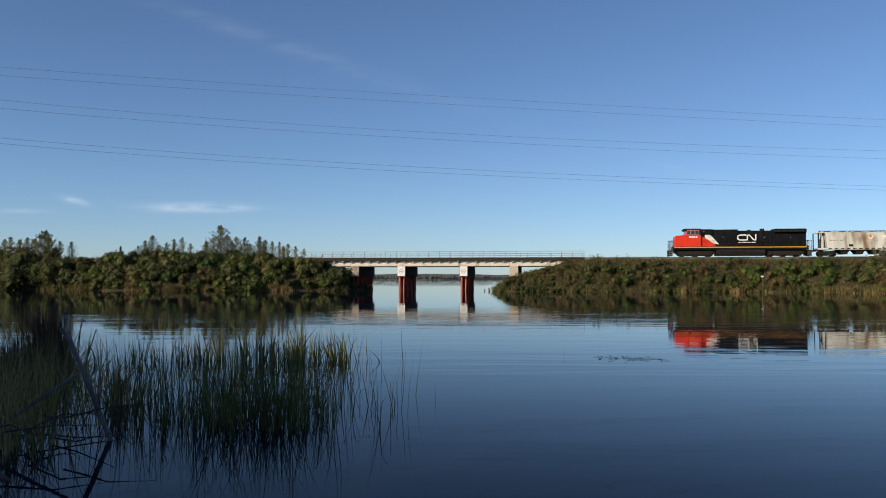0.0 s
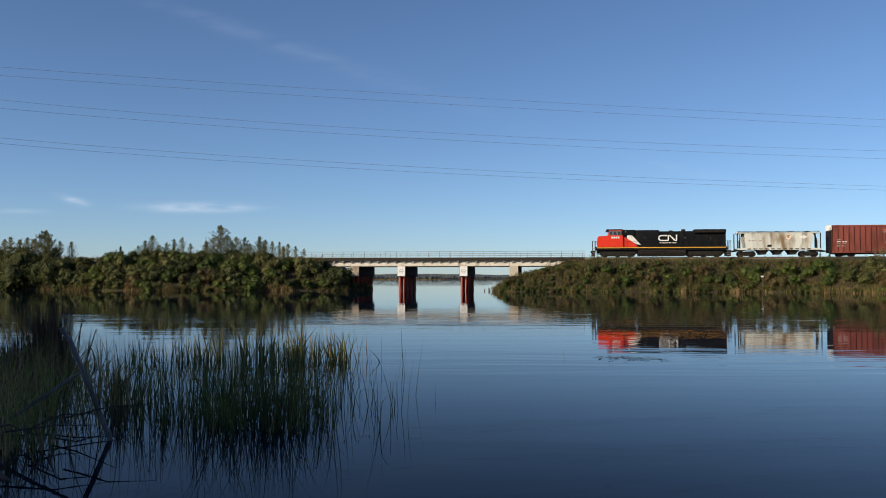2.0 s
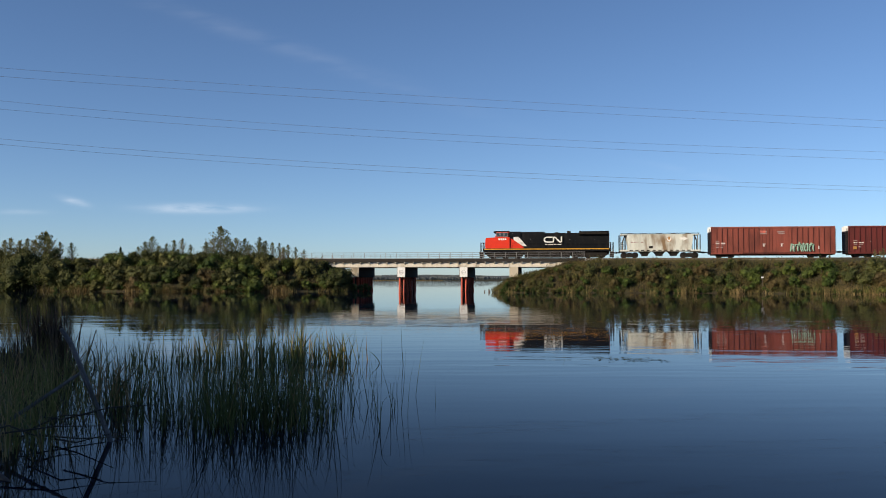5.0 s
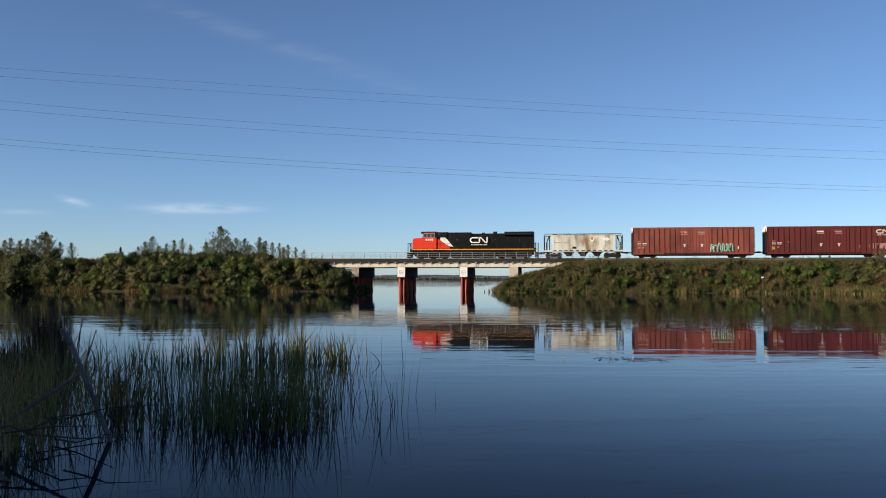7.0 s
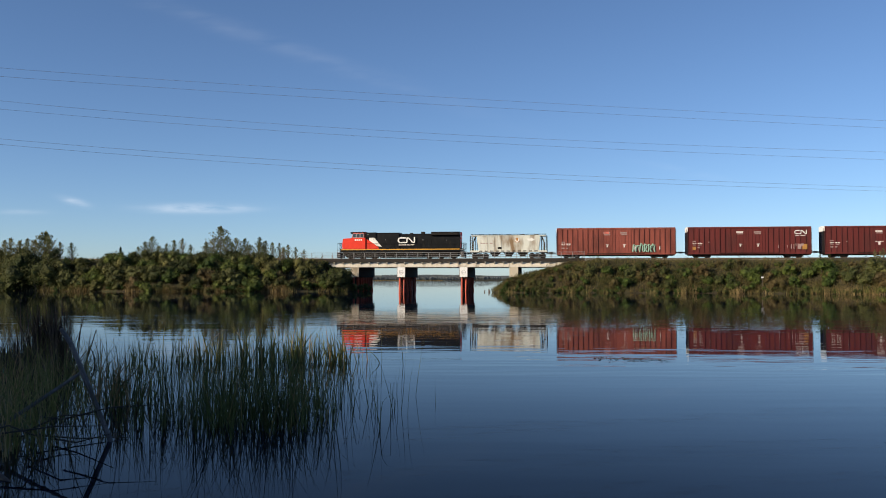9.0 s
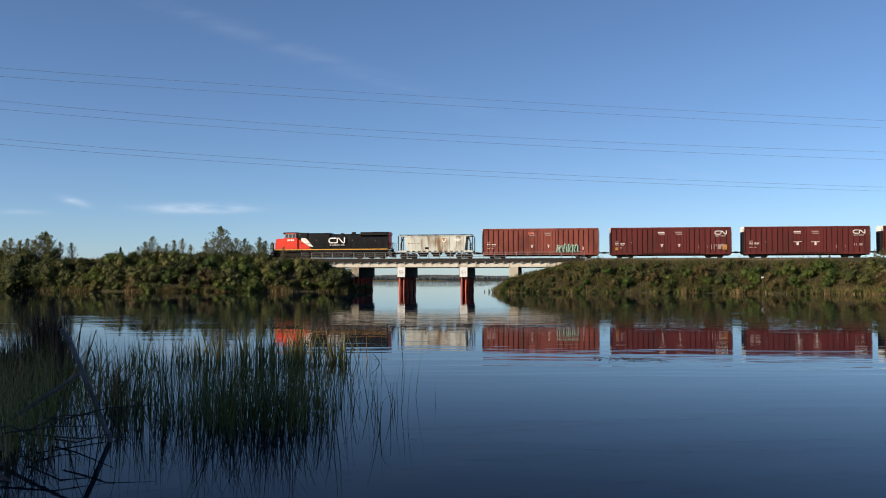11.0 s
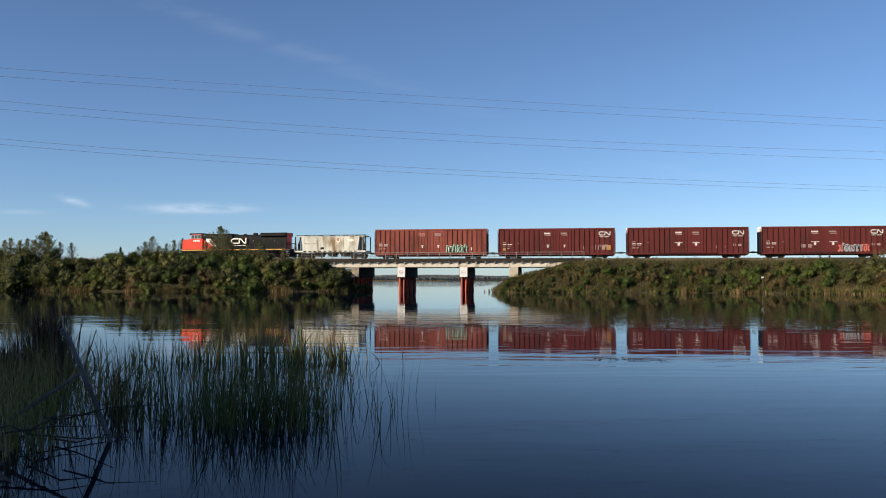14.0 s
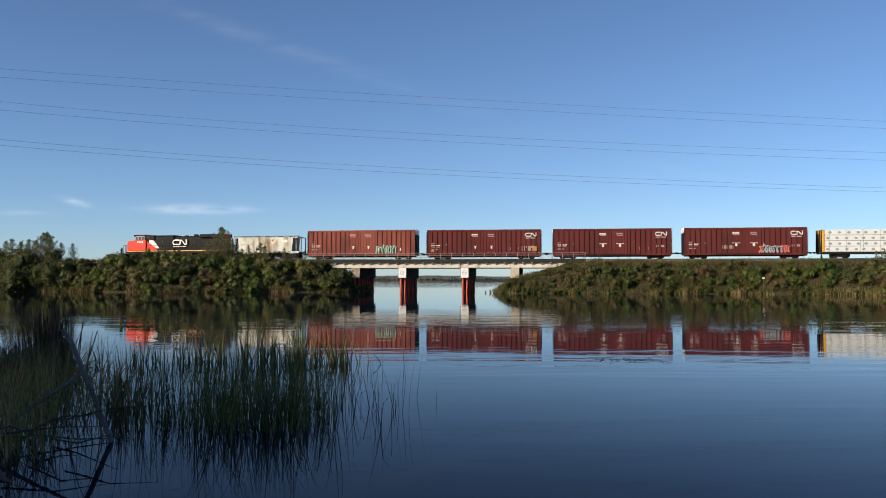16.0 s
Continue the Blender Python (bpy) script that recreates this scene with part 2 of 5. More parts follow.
M = {
    "earth": surface("bank_earth", (0.05, 0.042, 0.025), 0.95, vary=0.45, scale=0.5, fine=6, bump=0.6, stain=(0.04, 0.05, 0.018), stain_amount=0.6, spec=0.2),
    "water": water_material(),
    "ballast": surface("crushed_ballast", (0.30, 0.28, 0.26), 0.95, vary=0.35, scale=1.2, fine=14, bump=0.9),
    "tie": surface("creosoted_tie", (0.06, 0.045, 0.035), 0.9, vary=0.35, spread=0.3),
    "rail": surface("rail_steel", (0.22, 0.15, 0.11), 0.45, metal=0.7, vary=0.25),
    "concrete": surface("pale_concrete", (0.66, 0.61, 0.52), 0.9, vary=0.14, scale=0.9, fine=9, bump=0.25, stain=(0.30, 0.25, 0.19), stain_amount=0.3, streak=True, spec=0.2),
    "concrete_dark": surface("weathered_concrete", (0.085, 0.08, 0.075), 0.9, vary=0.3, scale=0.8, fine=9, bump=0.3, spec=0.2),
    "marker_white": surface("white_marker_paint", (0.80, 0.79, 0.76), 0.5, vary=0.06),
    "pile_red": surface("red_painted_steel_pile", (0.52, 0.085, 0.04), 0.55, vary=0.22, scale=1.5, stain=(0.13, 0.04, 0.025), stain_amount=0.35, streak=True),
    "galv": surface("dull_galvanised_steel", (0.30, 0.30, 0.30), 0.6, metal=0.3, vary=0.2),
    "loco_black": surface("black_locomotive_paint", (0.009, 0.010, 0.011), 0.5, vary=0.3, stain=(0.022, 0.020, 0.018), stain_amount=0.3, streak=True, spec=0.1),
    "loco_red": surface("red_orange_locomotive_paint", (0.70, 0.042, 0.018), 0.45, vary=0.1, spec=0.25),
    "loco_white": surface("white_locomotive_paint", (0.80, 0.79, 0.74), 0.4, vary=0.08, stain=(0.4, 0.36, 0.3), stain_amount=0.15),
    "yellow": surface("yellow_sill_paint", (0.72, 0.36, 0.03), 0.5, vary=0.15),
    "under": surface("grimy_running_gear", (0.022, 0.019, 0.016), 0.8, vary=0.45, bump=0.4, spec=0.15),
    "wheel": surface("worn_wheel_steel", (0.045, 0.036, 0.03), 0.6, metal=0.3, vary=0.35, spec=0.3),
    "hopper": surface("weathered_pale_grey_hopper_paint", (0.62, 0.63, 0.56), 0.75, vary=0.2, scale=0.9, stain=(0.24, 0.16, 0.09), stain_amount=0.42, streak=True, spec=0.2),
    "box_red": surface("faded_red_boxcar_paint", (0.245, 0.070, 0.052), 0.75, vary=0.24, scale=0.7, stain=(0.13, 0.042, 0.033), stain_amount=0.55, streak=True, spread=0.1, spec=0.15),
    "box_maroon": surface("dark_maroon_boxcar_paint", (0.128, 0.028, 0.026), 0.75, vary=0.22, scale=0.7, stain=(0.085, 0.026, 0.024), stain_amount=0.5, streak=True, spread=0.08, spec=0.15),
    "concrete_tan": surface("tan_weathered_concrete", (0.50, 0.44, 0.34), 0.9, vary=0.2, scale=1.2, fine=9, bump=0.3, stain=(0.2, 0.16, 0.11), stain_amount=0.4, streak=True, spec=0.2),
    # dark timber; on the pier caps this colour stands in for shade
    "timber_and_shade": surface("dark_timber_and_pier_shade", (0.035, 0.03, 0.026), 0.85, vary=0.35, fine=12, bump=0.4, spec=0.2),
    "end_dark": surface("black_car_end_paint", (0.02, 0.016, 0.018), 0.7, vary=0.3, spec=0.2),
    "brush": foliage("mixed_bank_undergrowth", (0.044, 0.050, 0.015), (0.135, 0.122, 0.040), 0.02),
    "end_pale": surface("white_painted_car_top", (0.80, 0.79, 0.76), 0.6, vary=0.12, spec=0.3),
    "stencil": surface("white_stencil_paint", (0.72, 0.66, 0.62), 0.6, vary=0.2, fine=30),
    "stencil_faint": surface("worn_stencil_paint", (0.36, 0.25, 0.23), 0.75, vary=0.35),
    "tag_green": surface("pale_green_spray_paint", (0.33, 0.52, 0.40), 0.5, vary=0.25),
    "tag_grey": surface("grey_spray_paint", (0.42, 0.42, 0.44), 0.5, vary=0.25),
    "tag_red": surface("salmon_spray_paint", (0.66, 0.17, 0.12), 0.5, vary=0.2),
    "ochre": surface("ochre_stencil_panel", (0.45, 0.22, 0.05), 0.6, vary=0.3),
    "wrap": surface("white_lumber_wrap", (0.76, 0.78, 0.76), 0.45, vary=0.08, scale=1.5, bump=0.4),
    "wrap_mark": surface("grey_green_wrap_print", (0.30, 0.35, 0.32), 0.5, vary=0.2),
    "lumber_yellow": surface("yellow_bulkhead_paint", (0.70, 0.38, 0.05), 0.5, vary=0.15),
    "glass": surface("dark_cab_glass", (0.02, 0.025, 0.03), 0.06, vary=0.1, bump=0, spec=0.8),
    "wire": surface("bare_conductor", (0.30, 0.30, 0.31), 0.6, metal=0.2, vary=0.2, bump=0),
    "bark": surface("grey_brown_bark", (0.13, 0.105, 0.08), 0.9, vary=0.35, fine=25, bump=0.6),
    "dead_wood": surface("bleached_dead_wood", (0.10, 0.094, 0.094), 0.9, vary=0.5, stain=(0.04, 0.035, 0.03), stain_amount=0.4, fine=25, bump=0.5),
    "leaf_olive": foliage("olive_willow_leaves", (0.034, 0.044, 0.014), (0.118, 0.130, 0.040), 0.02),
    "leaf_green": foliage("green_shrub_leaves", (0.030, 0.050, 0.011), (0.105, 0.150, 0.030), 0.02),
    "leaf_rust": foliage("brown_autumn_leaves", (0.06, 0.050, 0.019), (0.165, 0.130, 0.048), 0.015),
    "leaf_tree": foliage("grey_green_poplar_leaves", (0.075, 0.088, 0.03), (0.24, 0.25, 0.095)),
    "leaf_dark": foliage("dark_spruce_needles", (0.025, 0.04, 0.014), (0.07, 0.095, 0.03)),
    "grass": foliage("dry_bank_grass", (0.072, 0.072, 0.022), (0.22, 0.172, 0.060), 0.02),
    "straw": foliage("straw_coloured_reeds", (0.17, 0.13, 0.05), (0.36, 0.27, 0.12), 0.02),
    "reed": foliage("green_reed_blades", (0.04, 0.055, 0.016), (0.15, 0.165, 0.045), 0.02),
    # pale blue-grey leaves: the haze of distance is put into the base colour
    "far_wood_hazed": foliage("haze_tinted_woodland", (0.115, 0.13, 0.135), (0.14, 0.155, 0.155), 0.01, 0.15),
    "reed_dead": foliage("dark_rotting_reeds", (0.022, 0.018, 0.011), (0.085, 0.065, 0.034), 0.02),
    "weed": foliage("floating_pond_weed", (0.02, 0.03, 0.012), (0.06, 0.07, 0.03), 0.02),
}


# ---- mesh helpers ----
def mesh_object(name, verts, faces, material, parent=None, label="", smooth_faces=False):
    me = bpy.data.meshes.new(name)
    me.from_pydata([tuple(v) for v in verts], [], faces)
    me.materials.append(material)
    if smooth_faces:
        me.polygons.foreach_set("use_smooth", [True] * len(me.polygons))
    me.update()
    ob = new(name, me)
    if parent:
        ob.parent = parent
    if label:
        tagged(ob, label)
    return ob


def part(name, bm, material, parent=None, label=""):
    me = bpy.data.meshes.new(name)
    bmesh.ops.recalc_face_normals(bm, faces=bm.faces)
    bm.to_mesh(me)
    bm.free()
    me.materials.append(material)
    ob = new(name, me)
    if parent:
        ob.parent = parent
    if label:
        tagged(ob, label)
    return ob


def again(name, ob, parent, x=0.0, y=0.0, z=0.0, rz=0.0):
    """One more object on the same mesh."""
    o = new(name, ob.data)
    o.parent = parent
    o.matrix_basis = pose(x, y, z, 0, 0, rz)
    return o


def box(bm, x0, x1, y0, y1, z0, z1, bevel=0.0):
    r = bmesh.ops.create_cube(bm, size=1.0, matrix=Matrix.LocRotScale(((x0 + x1) / 2, (y0 + y1) / 2, (z0 + z1) / 2), None, (x1 - x0, y1 - y0, z1 - z0)))
    if bevel:
        edges = {e for v in r["verts"] for e in v.link_edges}
        bmesh.ops.bevel(bm, geom=list(edges), offset=bevel, segments=2, affect="EDGES", profile=0.5)


def bx(*dims, bevel=0.0):
    bm = bmesh.new()
    box(bm, *dims, bevel=bevel)
    return bm


def rod(bm, a, b, r0, r1=None, seg=8):
    a, b = Vector(a), Vector(b)
    r1 = r0 if r1 is None else r1
    m = Matrix.Translation((a + b) / 2) @ (b - a).to_track_quat("Z", "Y").to_matrix().to_4x4()
    bmesh.ops.create_cone(bm, cap_ends=True, segments=seg, radius1=r0, radius2=r1, depth=(b - a).length, matrix=m)


def extrude_xz(bm, pts, y0, y1):
    """A prism over an outline in x and z."""
    lo = [bm.verts.new((x, y0, z)) for x, z in pts]
    hi = [bm.verts.new((x, y1, z)) for x, z in pts]
    bm.faces.new(lo)
    bm.faces.new(hi[::-1])
    for i in range(len(pts)):
        j = (i + 1) % len(pts)
        bm.faces.new((lo[i], hi[i], hi[j], lo[j]))


def extrude_yz(bm, pts, x0, x1):
    lo = [bm.verts.new((x0, y, z)) for y, z in pts]
    hi = [bm.verts.new((x1, y, z)) for y, z in pts]
    bm.faces.new(lo)
    bm.faces.new(hi[::-1])
    for i in range(len(pts)):
        j = (i + 1) % len(pts)
        bm.faces.new((lo[i], hi[i], hi[j], lo[j]))


def band(bm, pts, width, y0, y1):
    """A flat stroke along points in x and z, mitred, between two depths."""
    left, right = [], []
    for i, (x, z) in enumerate(pts):
        a = Vector(pts[max(0, i - 1)])
        c = Vector(pts[min(len(pts) - 1, i + 1)])
        p = Vector((x, z))
        d1 = (p - a).normalized() if i else (c - p).normalized()
        d2 = (c - p).normalized() if i < len(pts) - 1 else d1
        n1 = Vector((-d1.y, d1.x))
        mit = (n1 + Vector((-d2.y, d2.x))).normalized()
        k = width / 2 / max(0.35, mit.dot(n1))
        left.append(p + mit * k)
        right.append(p - mit * k)
    for i in range(len(pts) - 1):
        extrude_xz(bm, [left[i], left[i + 1], right[i + 1], right[i]], y0, y1)


# ---- ground and water ----
def spaced(*runs):
    out = []
    for a, b, n in runs:
        out += list(np.linspace(a, b, n, endpoint=False))
    return out + [runs[-1][1]]


def build_ground():
    xs = spaced((-4200, -900, 12), (-900, -170, 24), (-170, 130, 250), (130, 900, 26), (900, 4200, 13))
    ys = spaced((-600, -30, 12), (-30, -4, 10), (-4, 10, 14), (10, 75, 8), (75, 185, 96), (185, 1250, 14), (1250, 1700, 26), (1700, 4300, 6))
    verts = [(x, y, ground_z(x, y)) for y in ys for x in xs]
    w = len(xs)
    faces = [(j * w + i, j * w + i + 1, (j + 1) * w + i + 1, (j + 1) * w + i) for j in range(len(ys) - 1) for i in range(w - 1)]
    g = mesh_object("ground", verts, faces, M["earth"], smooth_faces=True)
    tagged(g, "brown earth banks and lake bed reaching the horizon", "ground", kind="structure")


def build_water():
    v = [(-4200, -25, 0), (4200, -25, 0), (4200, 1600, 0), (-4200, 1600, 0)]
    wt = mesh_object("water", v, [(0, 1, 2, 3)], M["water"])
    tagged(wt, "calm dark blue lake water with faint ripples", "water", kind="structure")


build_ground()
build_water()


# ---- plants ----
def leaf_cloud(rng, centres, radii, count, size, flat=0.75, up=0.0, outward=1.6, shell=0.45):
    """Small folded leaf sprays round the given centres, facing more or less away from them."""
    centres, radii = np.array(centres), np.array(radii)
    pick = rng.choice(len(centres), count, p=radii ** 2 / (radii ** 2).sum())
    d = rng.normal(size=(count, 3))
    d /= np.linalg.norm(d, axis=1)[:, None]
    r = radii[pick] * rng.uniform(shell, 1.0, count) ** 0.5
    pos = centres[pick] + d * r[:, None] * np.array([1, 1, flat])
    face = d * outward + rng.normal(size=(count, 3)) * 0.7
    face /= np.linalg.norm(face, axis=1)[:, None]
    a = np.cross(face, rng.normal(size=(count, 3)) - np.array([0, 0, up]))
    a = np.cross(a, face) if up else a
    a /= np.linalg.norm(a, axis=1)[:, None]
    b = np.cross(face, a)
    sz = size * rng.uniform(0.6, 1.3, count)[:, None]
    v = np.empty((count, 4, 3))
    v[:, 0], v[:, 1], v[:, 2], v[:, 3] = pos - a * sz, pos + b * sz * 0.5, pos + a * sz, pos - b * sz * 0.5
    return v.reshape(-1, 3)


def quads(n):
    return [(4 * i, 4 * i + 1, 4 * i + 2, 4 * i + 3) for i in range(n)]


def lumps(rng, centres, radii, steps=2):
    """Dense inner foliage: uneven closed lumps under the outer leaves."""
    bm = bmesh.new()
    for c, r in zip(centres, radii):
        made = bmesh.ops.create_icosphere(bm, subdivisions=steps, radius=r)["verts"]
        off = Vector(rng.uniform(-50, 50, 3))
        for v in made:
            v.co = Vector(c) + v.co * (0.85 + 0.55 * noise.noise(v.co * (1.6 / r) + off))
    bm.verts.index_update()
    return bm


def make_shrub(seed, width, height, leaf, material, count):
    rng = np.random.default_rng(seed)
    root = new("shrub")
    bm = bmesh.new()
    centres, radii = [(0, 0, height * 0.45)], [0.30 * width]
    for i in range(7):
        a, q = i * 2.4 + rng.uniform(-0.5, 0.5), (0.10 + 0.22 * rng.uniform(0, 1)) * width
        r = rng.uniform(0.15, 0.24) * width
        c = (q * math.cos(a), q * math.sin(a), max(height * rng.uniform(0.2, 0.72), r * 0.6))
        rod(bm, (c[0] * 0.2, c[1] * 0.2, -0.3), c, 0.03, 0.012, 5)
        centres.append(c)
        radii.append(r)
    inner = lumps(rng, centres, [r * 0.78 for r in radii])
    for i in range(52):
        k = rng.integers(0, 8)
        d = Vector(rng.normal(size=3) + np.array([0, 0, 0.55])).normalized()
        c = Vector(centres[k])
        tip = c + d * radii[k] * rng.uniform(0.85, 1.25)
        rod(bm, c, tip, 0.010, 0.003, 3)
        centres.append(tuple(tip))
        radii.append(width * rng.uniform(0.035, 0.075))
    part("branchwork", bm, M["bark"], root)
    part("inner_foliage", inner, material, root)
    mesh_object("crown", leaf_cloud(rng, centres, radii, count, leaf, 1.05, 0.5, 1.2, 0.62), quads(count), material, root)
    return root


def low_scrub(seed):
    """Verts and faces of one knee-high clump: uneven inner lumps under loose leaves, for joining."""
    rng = np.random.default_rng(seed)
    centres, radii = [(0, 0, 0.8)], [0.62]
    for i in range(5):
        a, q = i * 1.26 + rng.uniform(-0.4, 0.4), rng.uniform(0.3, 0.8)
        centres.append((q * math.cos(a), q * math.sin(a), rng.uniform(0.4, 1.3)))
        radii.append(rng.uniform(0.35, 0.6))
    bm = lumps(rng, centres, [r * 0.75 for r in radii], 1)
    v0 = np.array([v.co[:] for v in bm.verts])
    f0 = [tuple(v.index for v in f.verts) for f in bm.faces]
    bm.free()
    for i in range(26):
        k = rng.integers(0, 6)
        d = Vector(rng.normal(size=3) + np.array([0, 0, 0.9])).normalized()
        centres.append(tuple(Vector(centres[k]) + d * radii[k] * rng.uniform(0.9, 1.35)))
        radii.append(rng.uniform(0.1, 0.2))
    count = 430
    v1 = leaf_cloud(rng, centres, radii, count, 0.125, 1.1, 0.8, 1.0, 0.6)
    return np.concatenate([v0, v1]), f0 + [tuple(len(v0) + i for i in q) for q in quads(count)]


def make_tree(seed, height, spread, material, count, leaf, start=0.12, cone=1.0, steep=(0.8, 1.7), limbs_n=72):
    rng = np.random.default_rng(seed)
    root = new("tree")
    bm = bmesh.new()
    lean = rng.uniform(-0.03, 0.03, 2) * height
    rod(bm, (0, 0, -0.4), (lean[0] * 0.5, lean[1] * 0.5, height * 0.5), 0.017 * height, 0.010 * height, 7)
    rod(bm, (lean[0] * 0.5, lean[1] * 0.5, height * 0.5), (lean[0], lean[1], height * 0.97), 0.010 * height, 0.002 * height, 6)
    limbs = bmesh.new()
    centres, radii = [], []
    for i in range(limbs_n):
        u = start + (1 - start) * (i + rng.uniform(0, 1)) / limbs_n
        a = i * 2.4 + rng.uniform(-0.5, 0.5)
        reach = spread * ((1 - u) ** cone * 0.9 + 0.05) * rng.uniform(0.3, 1.2)
        z0 = u * height * 0.93
        p0 = (lean[0] * u, lean[1] * u, z0)
        climb = reach * rng.uniform(*steep)
        p1 = (p0[0] + math.cos(a) * reach, p0[1] + math.sin(a) * reach, min(z0 + climb, height * (1.0 - 0.35 * reach / spread)))
        rod(limbs, p0, p1, 0.006 * height * (1.1 - u), 0.002 * height, 4)
        for k in (0.2, 0.4, 0.6, 0.75, 0.9, 1.03):
            j = rng.normal(0, 0.03 * spread, 3)
            centres.append([p0[q] + (p1[q] - p0[q]) * k + j[q] for q in range(3)])
            radii.append(spread * rng.uniform(0.03, 0.06) * (0.75 + 0.5 * k))
    trunk = part("trunk", bm, M["bark"], root)
    part("limb_frame", limbs, M["bark"], trunk)
    mesh_object("crown", leaf_cloud(rng, centres, radii, count, leaf, 1.5, 1.2, 0.5), quads(count), material, root)
    return root


def blades(rng, spots, h0, h1, w, lean, segs=3, tilt=0.0, fold=0.0):
    """Upright tapering blades, tilted and bent over to one side; fold: the share whose tips have snapped over."""
    verts, faces = [], []
    for x, y, z in spots:
        h, a = rng.uniform(h0, h1), rng.uniform(0, 6.283)
        dx, dy = math.cos(a), math.sin(a)
        ln = h * abs(rng.normal(0, lean))
        tx, ty = rng.normal(0, tilt + 1e-6, 2)
        f = rng.uniform(0, 3.14)
        wd = w * rng.uniform(0.7, 1.3)
        wx, wy = math.cos(f) * wd / 2, math.sin(f) * wd / 2
        snap = rng.uniform(0.5, 0.85) if rng.random() < fold else 2.0
        drop = rng.uniform(0.2, 1.3)
        k = len(verts)
        for i in range(segs + 1):
            u = i / segs
            t = 1 - u ** 1.6
            e = min(u, snap)
            px, py = x + dx * ln * e ** 2.4 + tx * h * e, y + dy * ln * e ** 2.4 + ty * h * e
            pz = z + h * e * (1 - 0.35 * min(1, ln / h) * e)
            if u > snap:
                over = (u - snap) * h
                px, py, pz = px + dx * over * 0.8, py + dy * over * 0.8, pz + over * (0.45 - drop * (u - snap) * 3)
            verts += [(px - wx * t, py - wy * t, pz), (px + wx * t, py + wy * t, pz)]
        faces += [(k + 2 * i, k + 2 * i + 1, k + 2 * i + 3, k + 2 * i + 2) for i in range(segs)]
    return verts, faces


def place(proto, x, y, z, size, turn, label, category, group):
    o = copy_thing(proto, pose(x, y, z, 0, 0, turn) @ Matrix.Scale(size, 4))
    o.matrix_basis = pose(x, y, z, 0, 0, turn) @ Matrix.Diagonal((size, size, size, 1))
    tagged(o, label, category, group)
    return o


LABELS = {
    "leaf_olive": "olive-green willow shrub growing on the lake bank",
    "leaf_green": "bright green leafy shrub growing on the lake bank",
    "leaf_rust": "low rust-brown autumn shrub on the grassy bank",
    "leaf_tree": "slender grey-green young poplar on the embankment",
    "leaf_dark": "small dark green spruce on the embankment",
}


def at_azimuth(tan_a, n):
    """s on a line parallel to the track at offset n, seen from the origin at that azimuth."""
    return (tan_a * (Y0 + n * TC) - X0 - n * TS) / (TC + tan_a * TS)


def plant_room(x, y, z, s):
    """How tall plants grow: low beside the rails east of the channel."""
    return max(0.12, 1.90 + 0.0249 * y - z) if -34 < s else 9.0


def at_height(tan_a, zc):
    """The spot on the near slope seen at that azimuth where the ground has the height zc."""
    n = -3.6
    while n > -60:
        v = P(at_azimuth(tan_a, n), n)
        z = ground_z(v.x, v.y)
        if z <= zc:
            return v.x, v.y, z
        n -= 0.3
    return v.x, v.y, z


